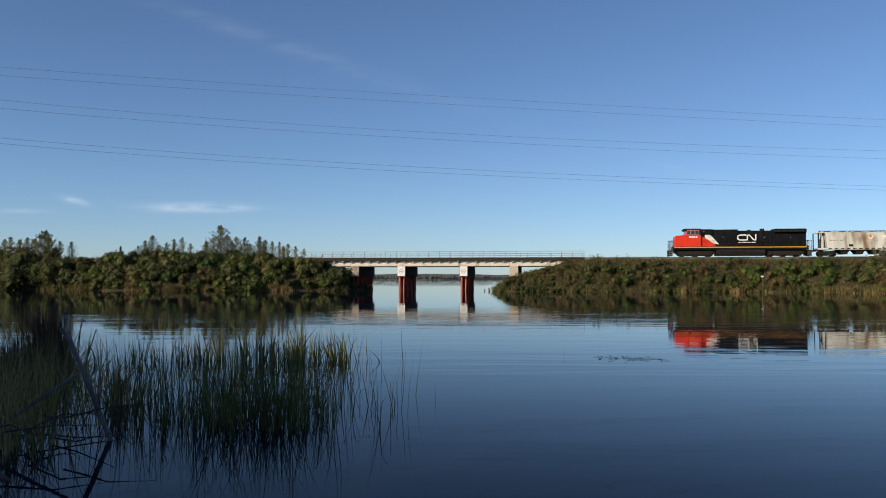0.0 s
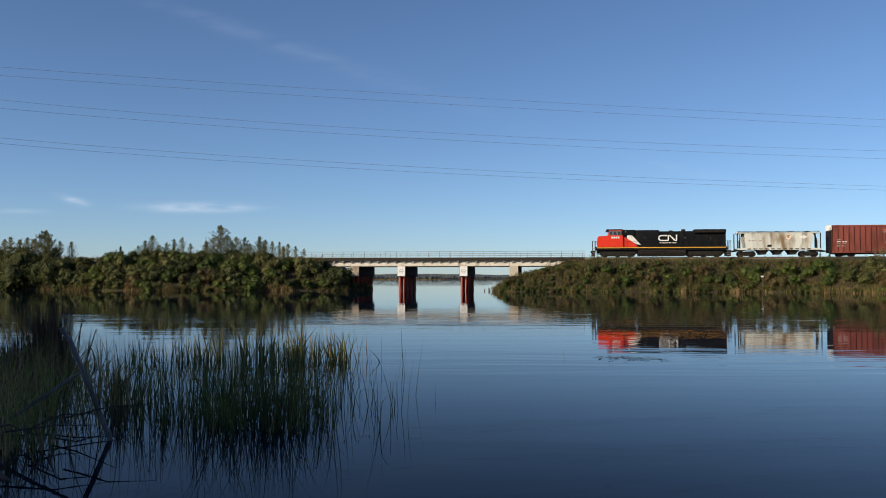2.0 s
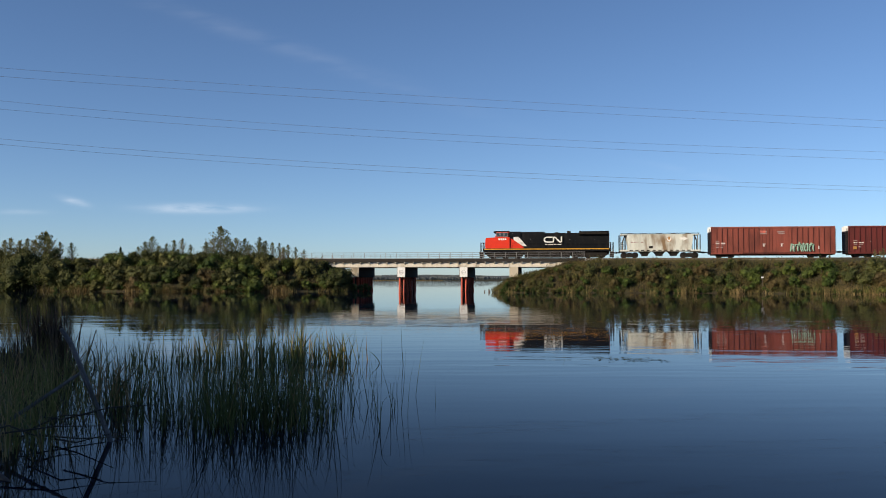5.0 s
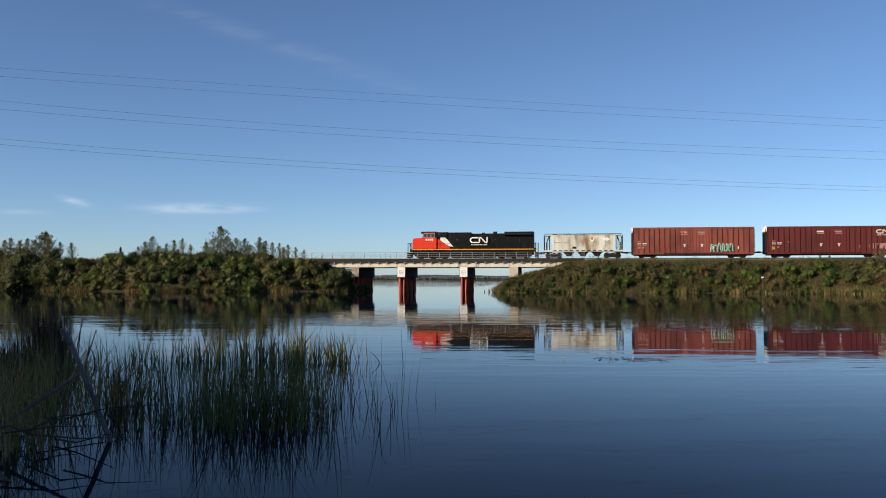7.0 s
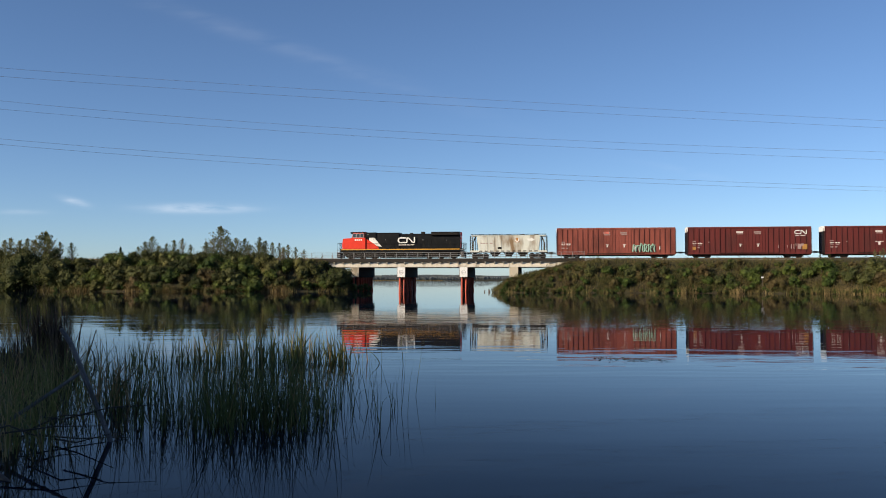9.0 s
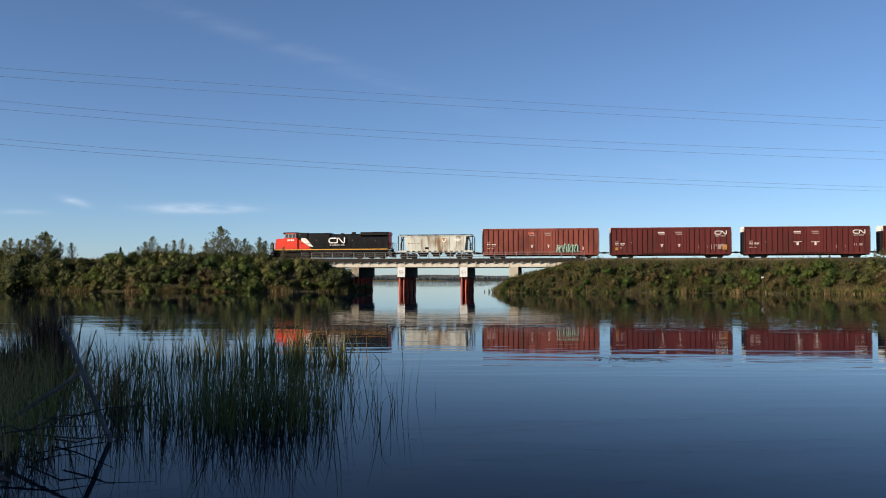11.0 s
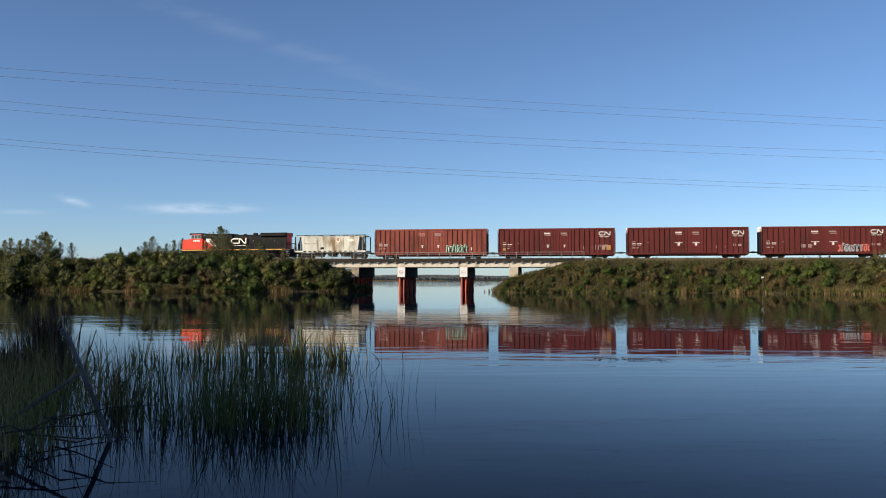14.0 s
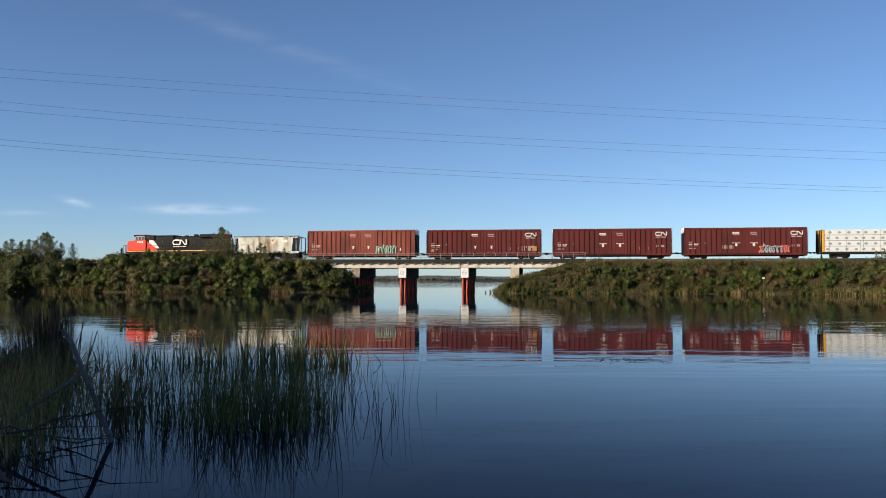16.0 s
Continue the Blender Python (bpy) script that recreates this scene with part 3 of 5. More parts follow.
def build_bank_plants():
    rng = np.random.default_rng(5)
    protos = {}
    for key, n in (("leaf_olive", 3), ("leaf_green", 3), ("leaf_rust", 2)):
        protos[key] = [make_shrub(hash_seed(key) + i, 2.5, 1.95, 0.066, M[key], 1650) for i in range(n)]
    low = {key: [low_scrub(hash_seed(key) + 30 + i) for i in range(3)] for key in protos}
    scrub = {key: ([], [], 0) for key in protos}
    trees = [make_tree(40 + i, 6.0, 1.75, M["leaf_tree"], 4600, 0.06, 0.04, 0.6, (0.7, 1.5), 84) for i in range(3)]
    willows = [make_shrub(200 + i, 5.2, 4.0, 0.09, M["leaf_olive"], 5200) for i in range(2)]
    spruce = make_tree(60, 3.0, 0.8, M["leaf_dark"], 3000, 0.06, 0.05, 1.0)
    broad = make_tree(70, 5.5, 2.2, M["leaf_tree"], 7500, 0.065, 0.15, 0.38, (0.5, 1.3))

    def shrub(key, x, y, z, size, wide=1.0):
        if size <= 0.62:
            verts, faces, total = scrub[key]
            v, f = low[key][rng.integers(3)]
            q = rng.uniform(0, 6.283)
            turn = np.array([[math.cos(q), -math.sin(q), 0], [math.sin(q), math.cos(q), 0], [0, 0, 1]])
            verts.append((v * np.array([wide, wide, 1])) @ turn.T * size + np.array([x, y, z - 0.12 * size]))
            faces += [tuple(total + i for i in face) for face in f]
            scrub[key] = (verts, faces, total + len(v))
            return
        o = place(protos[key][rng.integers(len(protos[key]))], x, y, z - 0.12 * size, size, rng.uniform(0, 360), LABELS[key], "shrub", "shrubs on the bank")
        o.matrix_basis = o.matrix_basis @ Matrix.Diagonal((wide, wide, 1, 1))

    # left bank: rows of rounded shrubs climbing from the water's edge to the rails
    for row, (u0, count, lo, hi) in enumerate(((0.99, 38, 0.8, 1.25), (0.86, 34, 1.0, 1.7), (0.62, 32, 1.1, 1.9), (0.36, 30, 1.0, 1.8), (0.08, 34, 0.8, 1.4))):
        for i in range(count):
            s = -151 + 87 * (i + rng.uniform(0.1, 0.9)) / count
            u = u0 + rng.uniform(-0.09, 0.07)
            v = P(s, -4.0 + u * (toe(s) + 4.0))
            z = ground_z(v.x, v.y)
            if z < -0.4:
                continue
            z = max(z, 0.0)
            top = 8.0 if s < -122 else 7.0 if s < -82 else 6.6
            if -122 < s < -106:
                top = 5.85
            if s > -78:
                top = 5.8 if v.x < -0.16 * v.y else 5.1 if v.x < -0.13 * v.y else 4.1
            if s < -112 and row == 0:
                continue
            size = min(rng.uniform(lo, hi), max(0.42, (top - z) / 1.95))
            key = rng.choice(["leaf_olive", "leaf_green", "leaf_rust"], p=[0.50, 0.46, 0.04])
            shrub(key, v.x, v.y, z, size, rng.uniform(0.9, 1.25))
    for s, n, size in ((-66, -6.5, 0.7), (-64.5, -5.5, 0.6), (-63.5, -3.5, 0.55), (-66.5, -4.2, 0.75), (-68, -5.5, 0.9), (-63.2, -1.0, 0.6), (-62.6, 3.0, 0.7), (-63.6, 6.0, 0.8), (-64.5, 10.0, 0.9), (-67.5, -8.0, 0.6), (-61.6, -4.6, 0.62), (-62.5, -5.4, 0.7), (-60.6, -3.6, 0.5), (-63.8, -6.6, 0.65), (-64.2, 1.0, 0.9)):
        v = P(s, n)
        z = max(0.0, ground_z(v.x, v.y)) - 0.05
        size = min(size, max(0.3, ((5.1 if v.x < -0.13 * v.y else 4.1) - z) / 1.95))
        place(protos["leaf_olive"][0], v.x, v.y, z, size, s * 50 % 360, LABELS["leaf_olive"], "shrub", "shrubs on the bank")
    for i in range(62):
        s = -113 + 49 * (i + rng.uniform(0, 1)) / 62
        v = P(s, toe(s) + rng.uniform(-0.3, 0.7))
        shrub(rng.choice(["leaf_olive", "leaf_green", "leaf_rust"], p=[0.5, 0.35, 0.15]), v.x, v.y, max(0.0, ground_z(v.x, v.y)), rng.uniform(0.35, 0.62), 1.3)
    # single bushes that stand out on the left bank: azimuth, height of the foot, size, kind
    for az, foot, size, key in ((-0.238, 1.0, 1.75, "leaf_olive"), (-0.315, 1.6, 1.25, "leaf_green"), (-0.409, 1.2, 1.4, "leaf_green"), (-0.352, 0.7, 1.0, "leaf_green"), (-0.285, 0.7, 1.2, "leaf_olive"), (-0.205, 0.8, 1.0, "leaf_olive"), (-0.27, 2.6, 1.4, "leaf_green"), (-0.185, 1.6, 1.1, "leaf_rust"), (-0.43, 1.0, 1.5, "leaf_olive"), (-0.46, 1.2, 1.5, "leaf_green"), (-0.38, 0.8, 1.3, "leaf_olive")):
        shrub(key, *at_height(az, foot), size, 1.15)
    for az, top, foot in ((-0.352, 6.9, 4.4), (-0.338, 7.2, 4.4), (-0.322, 7.3, 4.5), (-0.306, 7.2, 4.3), (-0.296, 6.9, 4.3), (-0.284, 6.8, 4.4), (-0.268, 7.0, 4.5), (-0.247, 7.0, 4.5), (-0.232, 6.7, 4.4), (-0.205, 6.6, 4.4)):
        shrub("leaf_olive" if foot > 4.35 else "leaf_green", *at_height(az, foot), (top - foot) / 1.95, 1.1)
    for k, az in enumerate((-0.512, -0.503, -0.493, -0.484, -0.474, -0.463, -0.452, -0.443)):
        n = -5.0 - (k % 3)
        v = P(at_azimuth(az, n), n)
        z = ground_z(v.x, v.y)
        place(willows[k % 2], v.x, v.y, z - 0.2, max(0.6, (7.7 - 0.6 * (k % 2) - (1.2 if k == 7 else 0) - z) / 4.0), k * 77, "large rounded olive-green willow bush", "shrub", "shrubs on the bank")
    # right bank: rows of lower growth, drier towards the rails
    for row, (u0, count, lo, hi) in enumerate(((0.985, 34, 0.45, 0.8), (0.94, 30, 0.6, 1.1), (0.88, 28, 0.6, 1.15), (0.81, 28, 0.4, 0.9), (0.72, 26, 0.3, 0.6))):
        for i in range(count):
            s = -38.5 + 72 * (i + rng.uniform(0.0, 1.0)) / count
            u = u0 + rng.uniform(-0.05, 0.03)
            v = P(s, -3.2 + u * (toe(s) + 3.2))
            z = ground_z(v.x, v.y)
            if z < 0.0:
                continue
            size = min(rng.uniform(lo, hi), max(0.15, (plant_room(v.x, v.y, z, s) + (0.4 if s > 9 else 0.25)) / 1.95))
            if s < -26:
                size = min(size, 0.5)
            if size < 0.25:
                continue
            key = rng.choice(["leaf_olive", "leaf_green", "leaf_rust"], p=[0.34, 0.42, 0.24] if row < 3 else [0.38, 0.16, 0.46])
            shrub(key, v.x, v.y, z, size, rng.uniform(0.85, 1.2))
    for i in range(330):
        s, u = rng.uniform(-38.5, 24), rng.uniform(0.68, 1.0)
        if i % 3 == 0:
            u = rng.uniform(0.97, 1.015)
        v = P(s, -3.2 + u * (toe(s) + 3.2))
        z = ground_z(v.x, v.y)
        if z > -0.25:
            tall = rng.uniform(0.25, 0.42) if i % 3 == 0 else rng.uniform(0.3, 0.6)
            kinds = [0.35, 0.45, 0.20] if u > 0.93 else [0.32, 0.14, 0.54]
            shrub(rng.choice(["leaf_olive", "leaf_green", "leaf_rust"], p=kinds), v.x, v.y, max(z, 0.0), min(tall, max(0.2, (plant_room(v.x, v.y, z, s) + 0.3) / 1.95)), rng.uniform(0.75, 1.1))
    for i in range(70):
        az = 0.057 + 0.11 * (i + rng.uniform(0, 1)) / 30 if i < 30 else rng.uniform(0.1, 0.5)
        x, y, z = at_height(az, rng.uniform(-0.1, 0.4))
        shrub(rng.choice(["leaf_olive", "leaf_green"], p=[0.4, 0.6]), x, y, max(z, 0.0), rng.uniform(0.25, 0.42), 1.1)
    # single bushes of the right bank
    for az, foot, size, key in ((0.281, 2.6, 0.85, "leaf_green"), (0.262, 1.6, 0.7, "leaf_green"), (0.305, 1.2, 0.85, "leaf_green"), (0.36, 2.4, 0.95, "leaf_green"), (0.399, 2.4, 1.05, "leaf_green"), (0.392, 0.8, 0.85, "leaf_rust"), (0.333, 0.7, 0.85, "leaf_olive"), (0.436, 2.9, 1.35, "leaf_green"), (0.445, 2.2, 1.1, "leaf_green"), (0.47, 1.5, 1.2, "leaf_olive"), (0.492, 1.6, 1.25, "leaf_olive"), (0.5, 2.8, 1.35, "leaf_olive"), (0.508, 1.0, 1.2, "leaf_rust"), (0.165, 1.2, 0.6, "leaf_green"), (0.2, 1.4, 0.7, "leaf_green"), (0.228, 1.9, 0.75, "leaf_olive"), (0.085, 0.3, 0.4, "leaf_green"), (0.075, 0.25, 0.36, "leaf_green"), (0.068, 0.1, 0.42, "leaf_green"), (0.11, 0.5, 0.45, "leaf_olive")):
        shrub(key, *at_height(az, foot), size, 1.1)
    # trees standing out above the shrubs: azimuth, height of the top above the water, offset, kind
    front = ((-0.459, 10.4, -4.5, 3), (-0.497, 9.3, -5, 0), (-0.478, 9.2, -4, 1), (-0.441, 8.6, -4, 2), (-0.427, 8.4, -4, 1), (-0.505, 9.0, -4.5, 2), (-0.452, 9.0, -6, 1), (-0.470, 9.1, -6, 2), (-0.487, 8.9, -6, 0),
             (0.497, 6.2, -14, 0), (0.507, 6.5, -12, 1), (0.503, 5.9, -18, 2), (0.434, 5.9, -9, 4), (0.445, 5.7, -10, 4), (-0.371, 7.6, -4, 4), (-0.2565, 11.1, -4.8, 5), (-0.249, 9.3, -5.2, 5), (-0.265, 9.0, -4.4, 5), (-0.272, 8.3, -4.8, 1), (-0.243, 8.2, -5, 2), (-0.305, 7.2, -5, 2), (-0.313, 6.8, -6, 1), (-0.225, 7.9, -5, 0), (-0.212, 8.3, -5, 1), (-0.206, 7.8, -6, 2), (-0.184, 7.4, -5, 0), (-0.232, 7.3, -5, 2), (-0.34, 7.4, -6, 0), (-0.325, 7.7, -5, 1))
    behind = ((-0.351, 8.4, 14, 2), (-0.335, 10.4, 14, 0), (-0.342, 9.4, 15, 1), (-0.328, 8.6, 14, 1), (-0.310, 9.6, 13.5, 1), (-0.300, 10.0, 13.5, 2), (-0.318, 9.0, 14, 0), (-0.290, 8.7, 13, 1), (-0.273, 9.0, 13, 1),
              (-0.238, 9.9, 11, 2), (-0.228, 9.7, 11, 0), (-0.222, 8.6, 12, 2), (-0.212, 9.9, 11, 1), (-0.205, 9.3, 11.5, 2), (-0.196, 8.9, 11, 0), (-0.188, 8.8, 11, 1), (-0.178, 8.5, 11, 2), (-0.169, 8.0, 11, 1), (-0.160, 7.5, 11, 0), (-0.183, 7.9, 12, 2))
    for az, top, n, kind in (*front, *behind):
        s = at_azimuth(az, n)
        v = P(s, n)
        z = ground_z(v.x, v.y) - 0.1
        proto, base = ((trees[kind % 3], 6.0) if kind in (0, 1, 2, 5) else (broad, 5.5) if kind == 3 else (spruce, 3.0))
        key = "leaf_dark" if kind == 4 else "leaf_tree"
        o = place(proto, v.x, v.y, z, (top - z) / base, rng.uniform(0, 360), LABELS[key], "tree", "trees on the embankment")
        if kind in (0, 1, 2, 5):
            w = rng.uniform(0.8, 1.25) if kind < 3 else 1.35
            o.matrix_basis = o.matrix_basis @ Matrix.Diagonal((w, w, 1, 1))
    for group in (*protos.values(), trees, [spruce, broad], willows):
        for p in group:
            for o in (*p.children_recursive, p):
                bpy.data.objects.remove(o)
    for key, word in (("leaf_olive", "olive-green"), ("leaf_green", "bright green"), ("leaf_rust", "brownish autumn")):
        verts, faces, total = scrub[key]
        tagged(mesh_object("low_scrub", np.concatenate(verts).tolist(), faces, M[key]), f"low {word} scrub crowding the lake banks", "undergrowth", kind="stuff")
    # tall dry grass: the whole right bank, the brow and the shelf of the left one
    spots, rooms = [], []
    for i in range(64000):
        west = i % 5 == 0
        if west:
            s = rng.uniform(-152, -62)
            n = rng.uniform(-4.6, -2.9) if i % 2 else rng.uniform(toe(s) - 0.6, -3.5)
            if i % 4 == 1:
                s = rng.uniform(-152, -113)
                n = toe(s) + rng.uniform(-0.4, 2.2)
        else:
            s = rng.uniform(-40, 34)
            n = rng.uniform(toe(s) - 2.0, -2.9)
            if i % 5 == 1:
                n = toe(s) + rng.uniform(-1.5, 2.2)
        v = P(s, n)
        z = ground_z(v.x, v.y)
        if z > -0.05:
            room = plant_room(v.x, v.y, z, s)
            spots.append((v.x, v.y, min(z, z + room - 0.75)))
            rooms.append(room)
    vs, fs = blades(rng, spots, 0.35, 0.95, 0.04, 0.5, 2, 0.2)
    tagged(mesh_object("bank_grass", vs, fs, M["grass"]), "tall dry grass covering the lake banks", "grass", kind="stuff")
    # weedy stems and low leafy growth between the shrubs of the right bank, in uneven drifts
    pts = np.array(spots)
    pick = pts[[k for k in rng.choice(len(pts), 7000) if rooms[k] > 0.55]]
    keep = [q for q in pick if noise.noise(Vector((q[0] * 0.35, q[1] * 0.35, 2.0))) > -0.15]
    cen = [(q[0], q[1], q[2] + rng.uniform(0.05, 0.75)) for q in keep]
    count = 70000
    tagged(mesh_object("undergrowth", leaf_cloud(rng, cen, [rng.uniform(0.15, 0.4) for q in cen], count, 0.07, 1.6, 1.0), quads(count), M["brush"]), "tangled olive and brown undergrowth on the banks", "undergrowth", kind="stuff")
    # straw-coloured reeds in clumps along the water's edge
    edge, stand = [], []
    for i in range(4200):
        s = rng.uniform(-40, 36)
        if noise.noise(Vector((s * 0.45, 0, 5))) < 0.2:
            continue
        n = toe(s) + rng.uniform(-1.4, 1.2)
        v = P(s, n)
        z = ground_z(v.x, v.y)
        if -0.7 < z < 0.6:
            edge.append((v.x, v.y, max(z, -0.1)))
    for az, spread, count in ((-0.318, 0.003, 80), (-0.305, 0.004, 60), (-0.272, 0.002, 90), (-0.251, 0.002, 110), (-0.241, 0.004, 60), (-0.229, 0.003, 150), (-0.204, 0.005, 190), (-0.19, 0.007, 230), (-0.178, 0.004, 140), (-0.36, 0.003, 70), (0.168, 0.002, 40), (0.276, 0.0025, 90), (0.289, 0.002, 60), (0.34, 0.003, 60), (0.47, 0.01, 140), (0.44, 0.006, 80), (0.5, 0.006, 100)):
        for i in range(count):
            x, y, z = at_height(az + rng.normal(0, spread), rng.uniform(-0.3, 0.15))
            stand.append((x, y, max(z, -0.05)))
    shelf = []
    for i in range(900):
        x, y, z = at_height(rng.uniform(0.055, 0.5), rng.uniform(-0.15, 0.3))
        shelf.append((x, y, max(-0.1, z)))
    for i in range(2600):
        s = rng.uniform(-103, -63)
        v = P(s, toe(s) + rng.uniform(-0.5, 0.6))
        shelf.append((v.x, v.y, max(-0.1, ground_z(v.x, v.y))))
    for i in range(5200):
        s = rng.uniform(-152, -103)
        v = P(s, toe(s) + rng.uniform(-0.5, 2.6 if s < -112 else 0.6))
        shelf.append((v.x, v.y, max(-0.1, ground_z(v.x, v.y))))
    vs, fs = blades(rng, shelf, 0.6, 1.35, 0.05, 0.4, 2, 0.15)
    tagged(mesh_object("shelf_grass", vs, fs, M["grass"]), "brown matted grass on a low shelf by the water", "grass", kind="stuff")
    vs, fs = blades(rng, edge, 0.35, 1.1, 0.045, 0.35, 2, 0.12)
    vs2, fs2 = blades(rng, stand, 0.6, 1.5, 0.05, 0.3, 2, 0.08)
    fs += [tuple(len(vs) + i for i in f) for f in fs2]
    vs += vs2
    tagged(mesh_object("shore_reeds", vs, fs, M["straw"]), "straw-coloured reeds along the water's edge", "reeds", kind="stuff")


def hash_seed(key):
    return sum(ord(c) for c in key) % 97


build_bank_plants()


def build_far_woods():
    rng = np.random.default_rng(11)
    verts, faces = [], []
    for i in range(13000):
        far = i % 5 < 2
        x = rng.uniform(60, 520) if far else rng.uniform(-330, 130)
        y = (2360 if far else 1436) + rng.uniform(0, 90)
        z0 = max(0.0, ground_z(x, y)) - 0.4
        swell = 1 + 0.22 * noise.noise(Vector((x * 0.006, 0, 2))) + 0.1 * noise.noise(Vector((x * 0.03, 0, 2)))
        h = rng.uniform(5.8, 7.6) * swell * (1.3 if far else 1 - 0.5 * smooth(40, 130, x))
        r, k = rng.uniform(0.9, 1.9) * (1.4 if far else 1), len(verts)
        for q, z in ((0.8, 0), (1.0, 0.5)):
            for a in range(4):
                t = a * 1.5708 + q * 3 + rng.uniform(-0.3, 0.3)
                verts.append((x + r * q * math.cos(t), y + r * q * math.sin(t), z0 + h * z * rng.uniform(0.9, 1.2)))
        verts.append((x, y, z0 + h))
        for a in range(4):
            b = (a + 1) % 4
            faces += [(k + a, k + b, k + 4 + b, k + 4 + a), (k + 4 + a, k + 4 + b, k + 8)]
    tagged(mesh_object("far_woods", verts, faces, M["far_wood_hazed"]), "wooded shore across the lake, haze painted into its colour", "woods", kind="stuff")
    spots = [(rng.uniform(-330, 0), 1425 + rng.uniform(0, 16), 0.0) for i in range(6000)]
    vs, fs = blades(rng, spots, 0.7, 1.7, 0.9, 0.4, 2)
    tagged(mesh_object("far_reeds", vs, fs, M["straw"]), "pale reeds along the far shore", "reeds", kind="stuff")


build_far_woods()


# ---- track ----
def sweep(bm, outline, a, b, step=4.0):
    """A profile in n and z led along the curving line, in the straight's own axes."""
    rings = []
    count = max(2, int((b - a) / step) + 1)
    for i in range(count + 1):
        x, n, turn = line_at(a + (b - a) * i / count)
        q = radians(turn)
        rings.append([bm.verts.new((x - y * math.sin(q), n + y * math.cos(q), z + rise(a + (b - a) * i / count))) for y, z in outline])
    k = len(outline)
    for p, q in zip(rings, rings[1:]):
        for i in range(k):
            bm.faces.new((p[i], q[i], q[(i + 1) % k], p[(i + 1) % k]))
    bm.faces.new(rings[0])
    bm.faces.new(rings[-1][::-1])


def build_track():
    root = new("railway_track")
    root.matrix_basis = track_pose(0, 0, 0)
    bm = bmesh.new()
    for a, b in ((-260, -70), (-30, 240)):
        sweep(bm, [(-3.3, 4.4), (-1.55, 5.17), (1.55, 5.17), (3.3, 4.4)], a, b)
    part("ballast", bm, M["ballast"], root, "grey crushed stone ballast")
    for side in (-0.755, 0.755):
        rail_bm = bmesh.new()
        sweep(rail_bm, [(y + side, z) for y, z in ((-0.075, 5.23), (-0.075, 5.25), (-0.012, 5.27), (-0.012, 5.36), (-0.036, 5.37), (-0.036, 5.40), (0.036, 5.40), (0.036, 5.37), (0.012, 5.36), (0.012, 5.27), (0.075, 5.25), (0.075, 5.23))], -260, 240)
        part("rail", rail_bm, M["rail"], root, "rusty steel rail with a worn top")
    verts, faces = [], []
    for i in range(900):
        x, n, turn = line_at(-255 + i * 0.55)
        c, q = math.cos(radians(turn)), math.sin(radians(turn))
        k = len(verts)
        verts += [(x + dx * c - dy * q, n + dx * q + dy * c, dz + rise(-255 + i * 0.55)) for dz in (5.05, 5.23) for dx, dy in ((-0.11, -1.3), (0.11, -1.3), (0.11, 1.3), (-0.11, 1.3))]
        faces += [(k + 4, k + 5, k + 6, k + 7), (k, k + 1, k + 5, k + 4), (k + 1, k + 2, k + 6, k + 5), (k + 2, k + 3, k + 7, k + 6), (k + 3, k, k + 4, k + 7)]
    tagged(mesh_object("ties", verts, faces, M["tie"], root), "dark creosoted wooden ties", kind="stuff")
    tagged(root, "single railway track on grey ballast", "railway track")


build_track()

# ---- bridge ----
NEAR, FAR = -2.6, 9.4


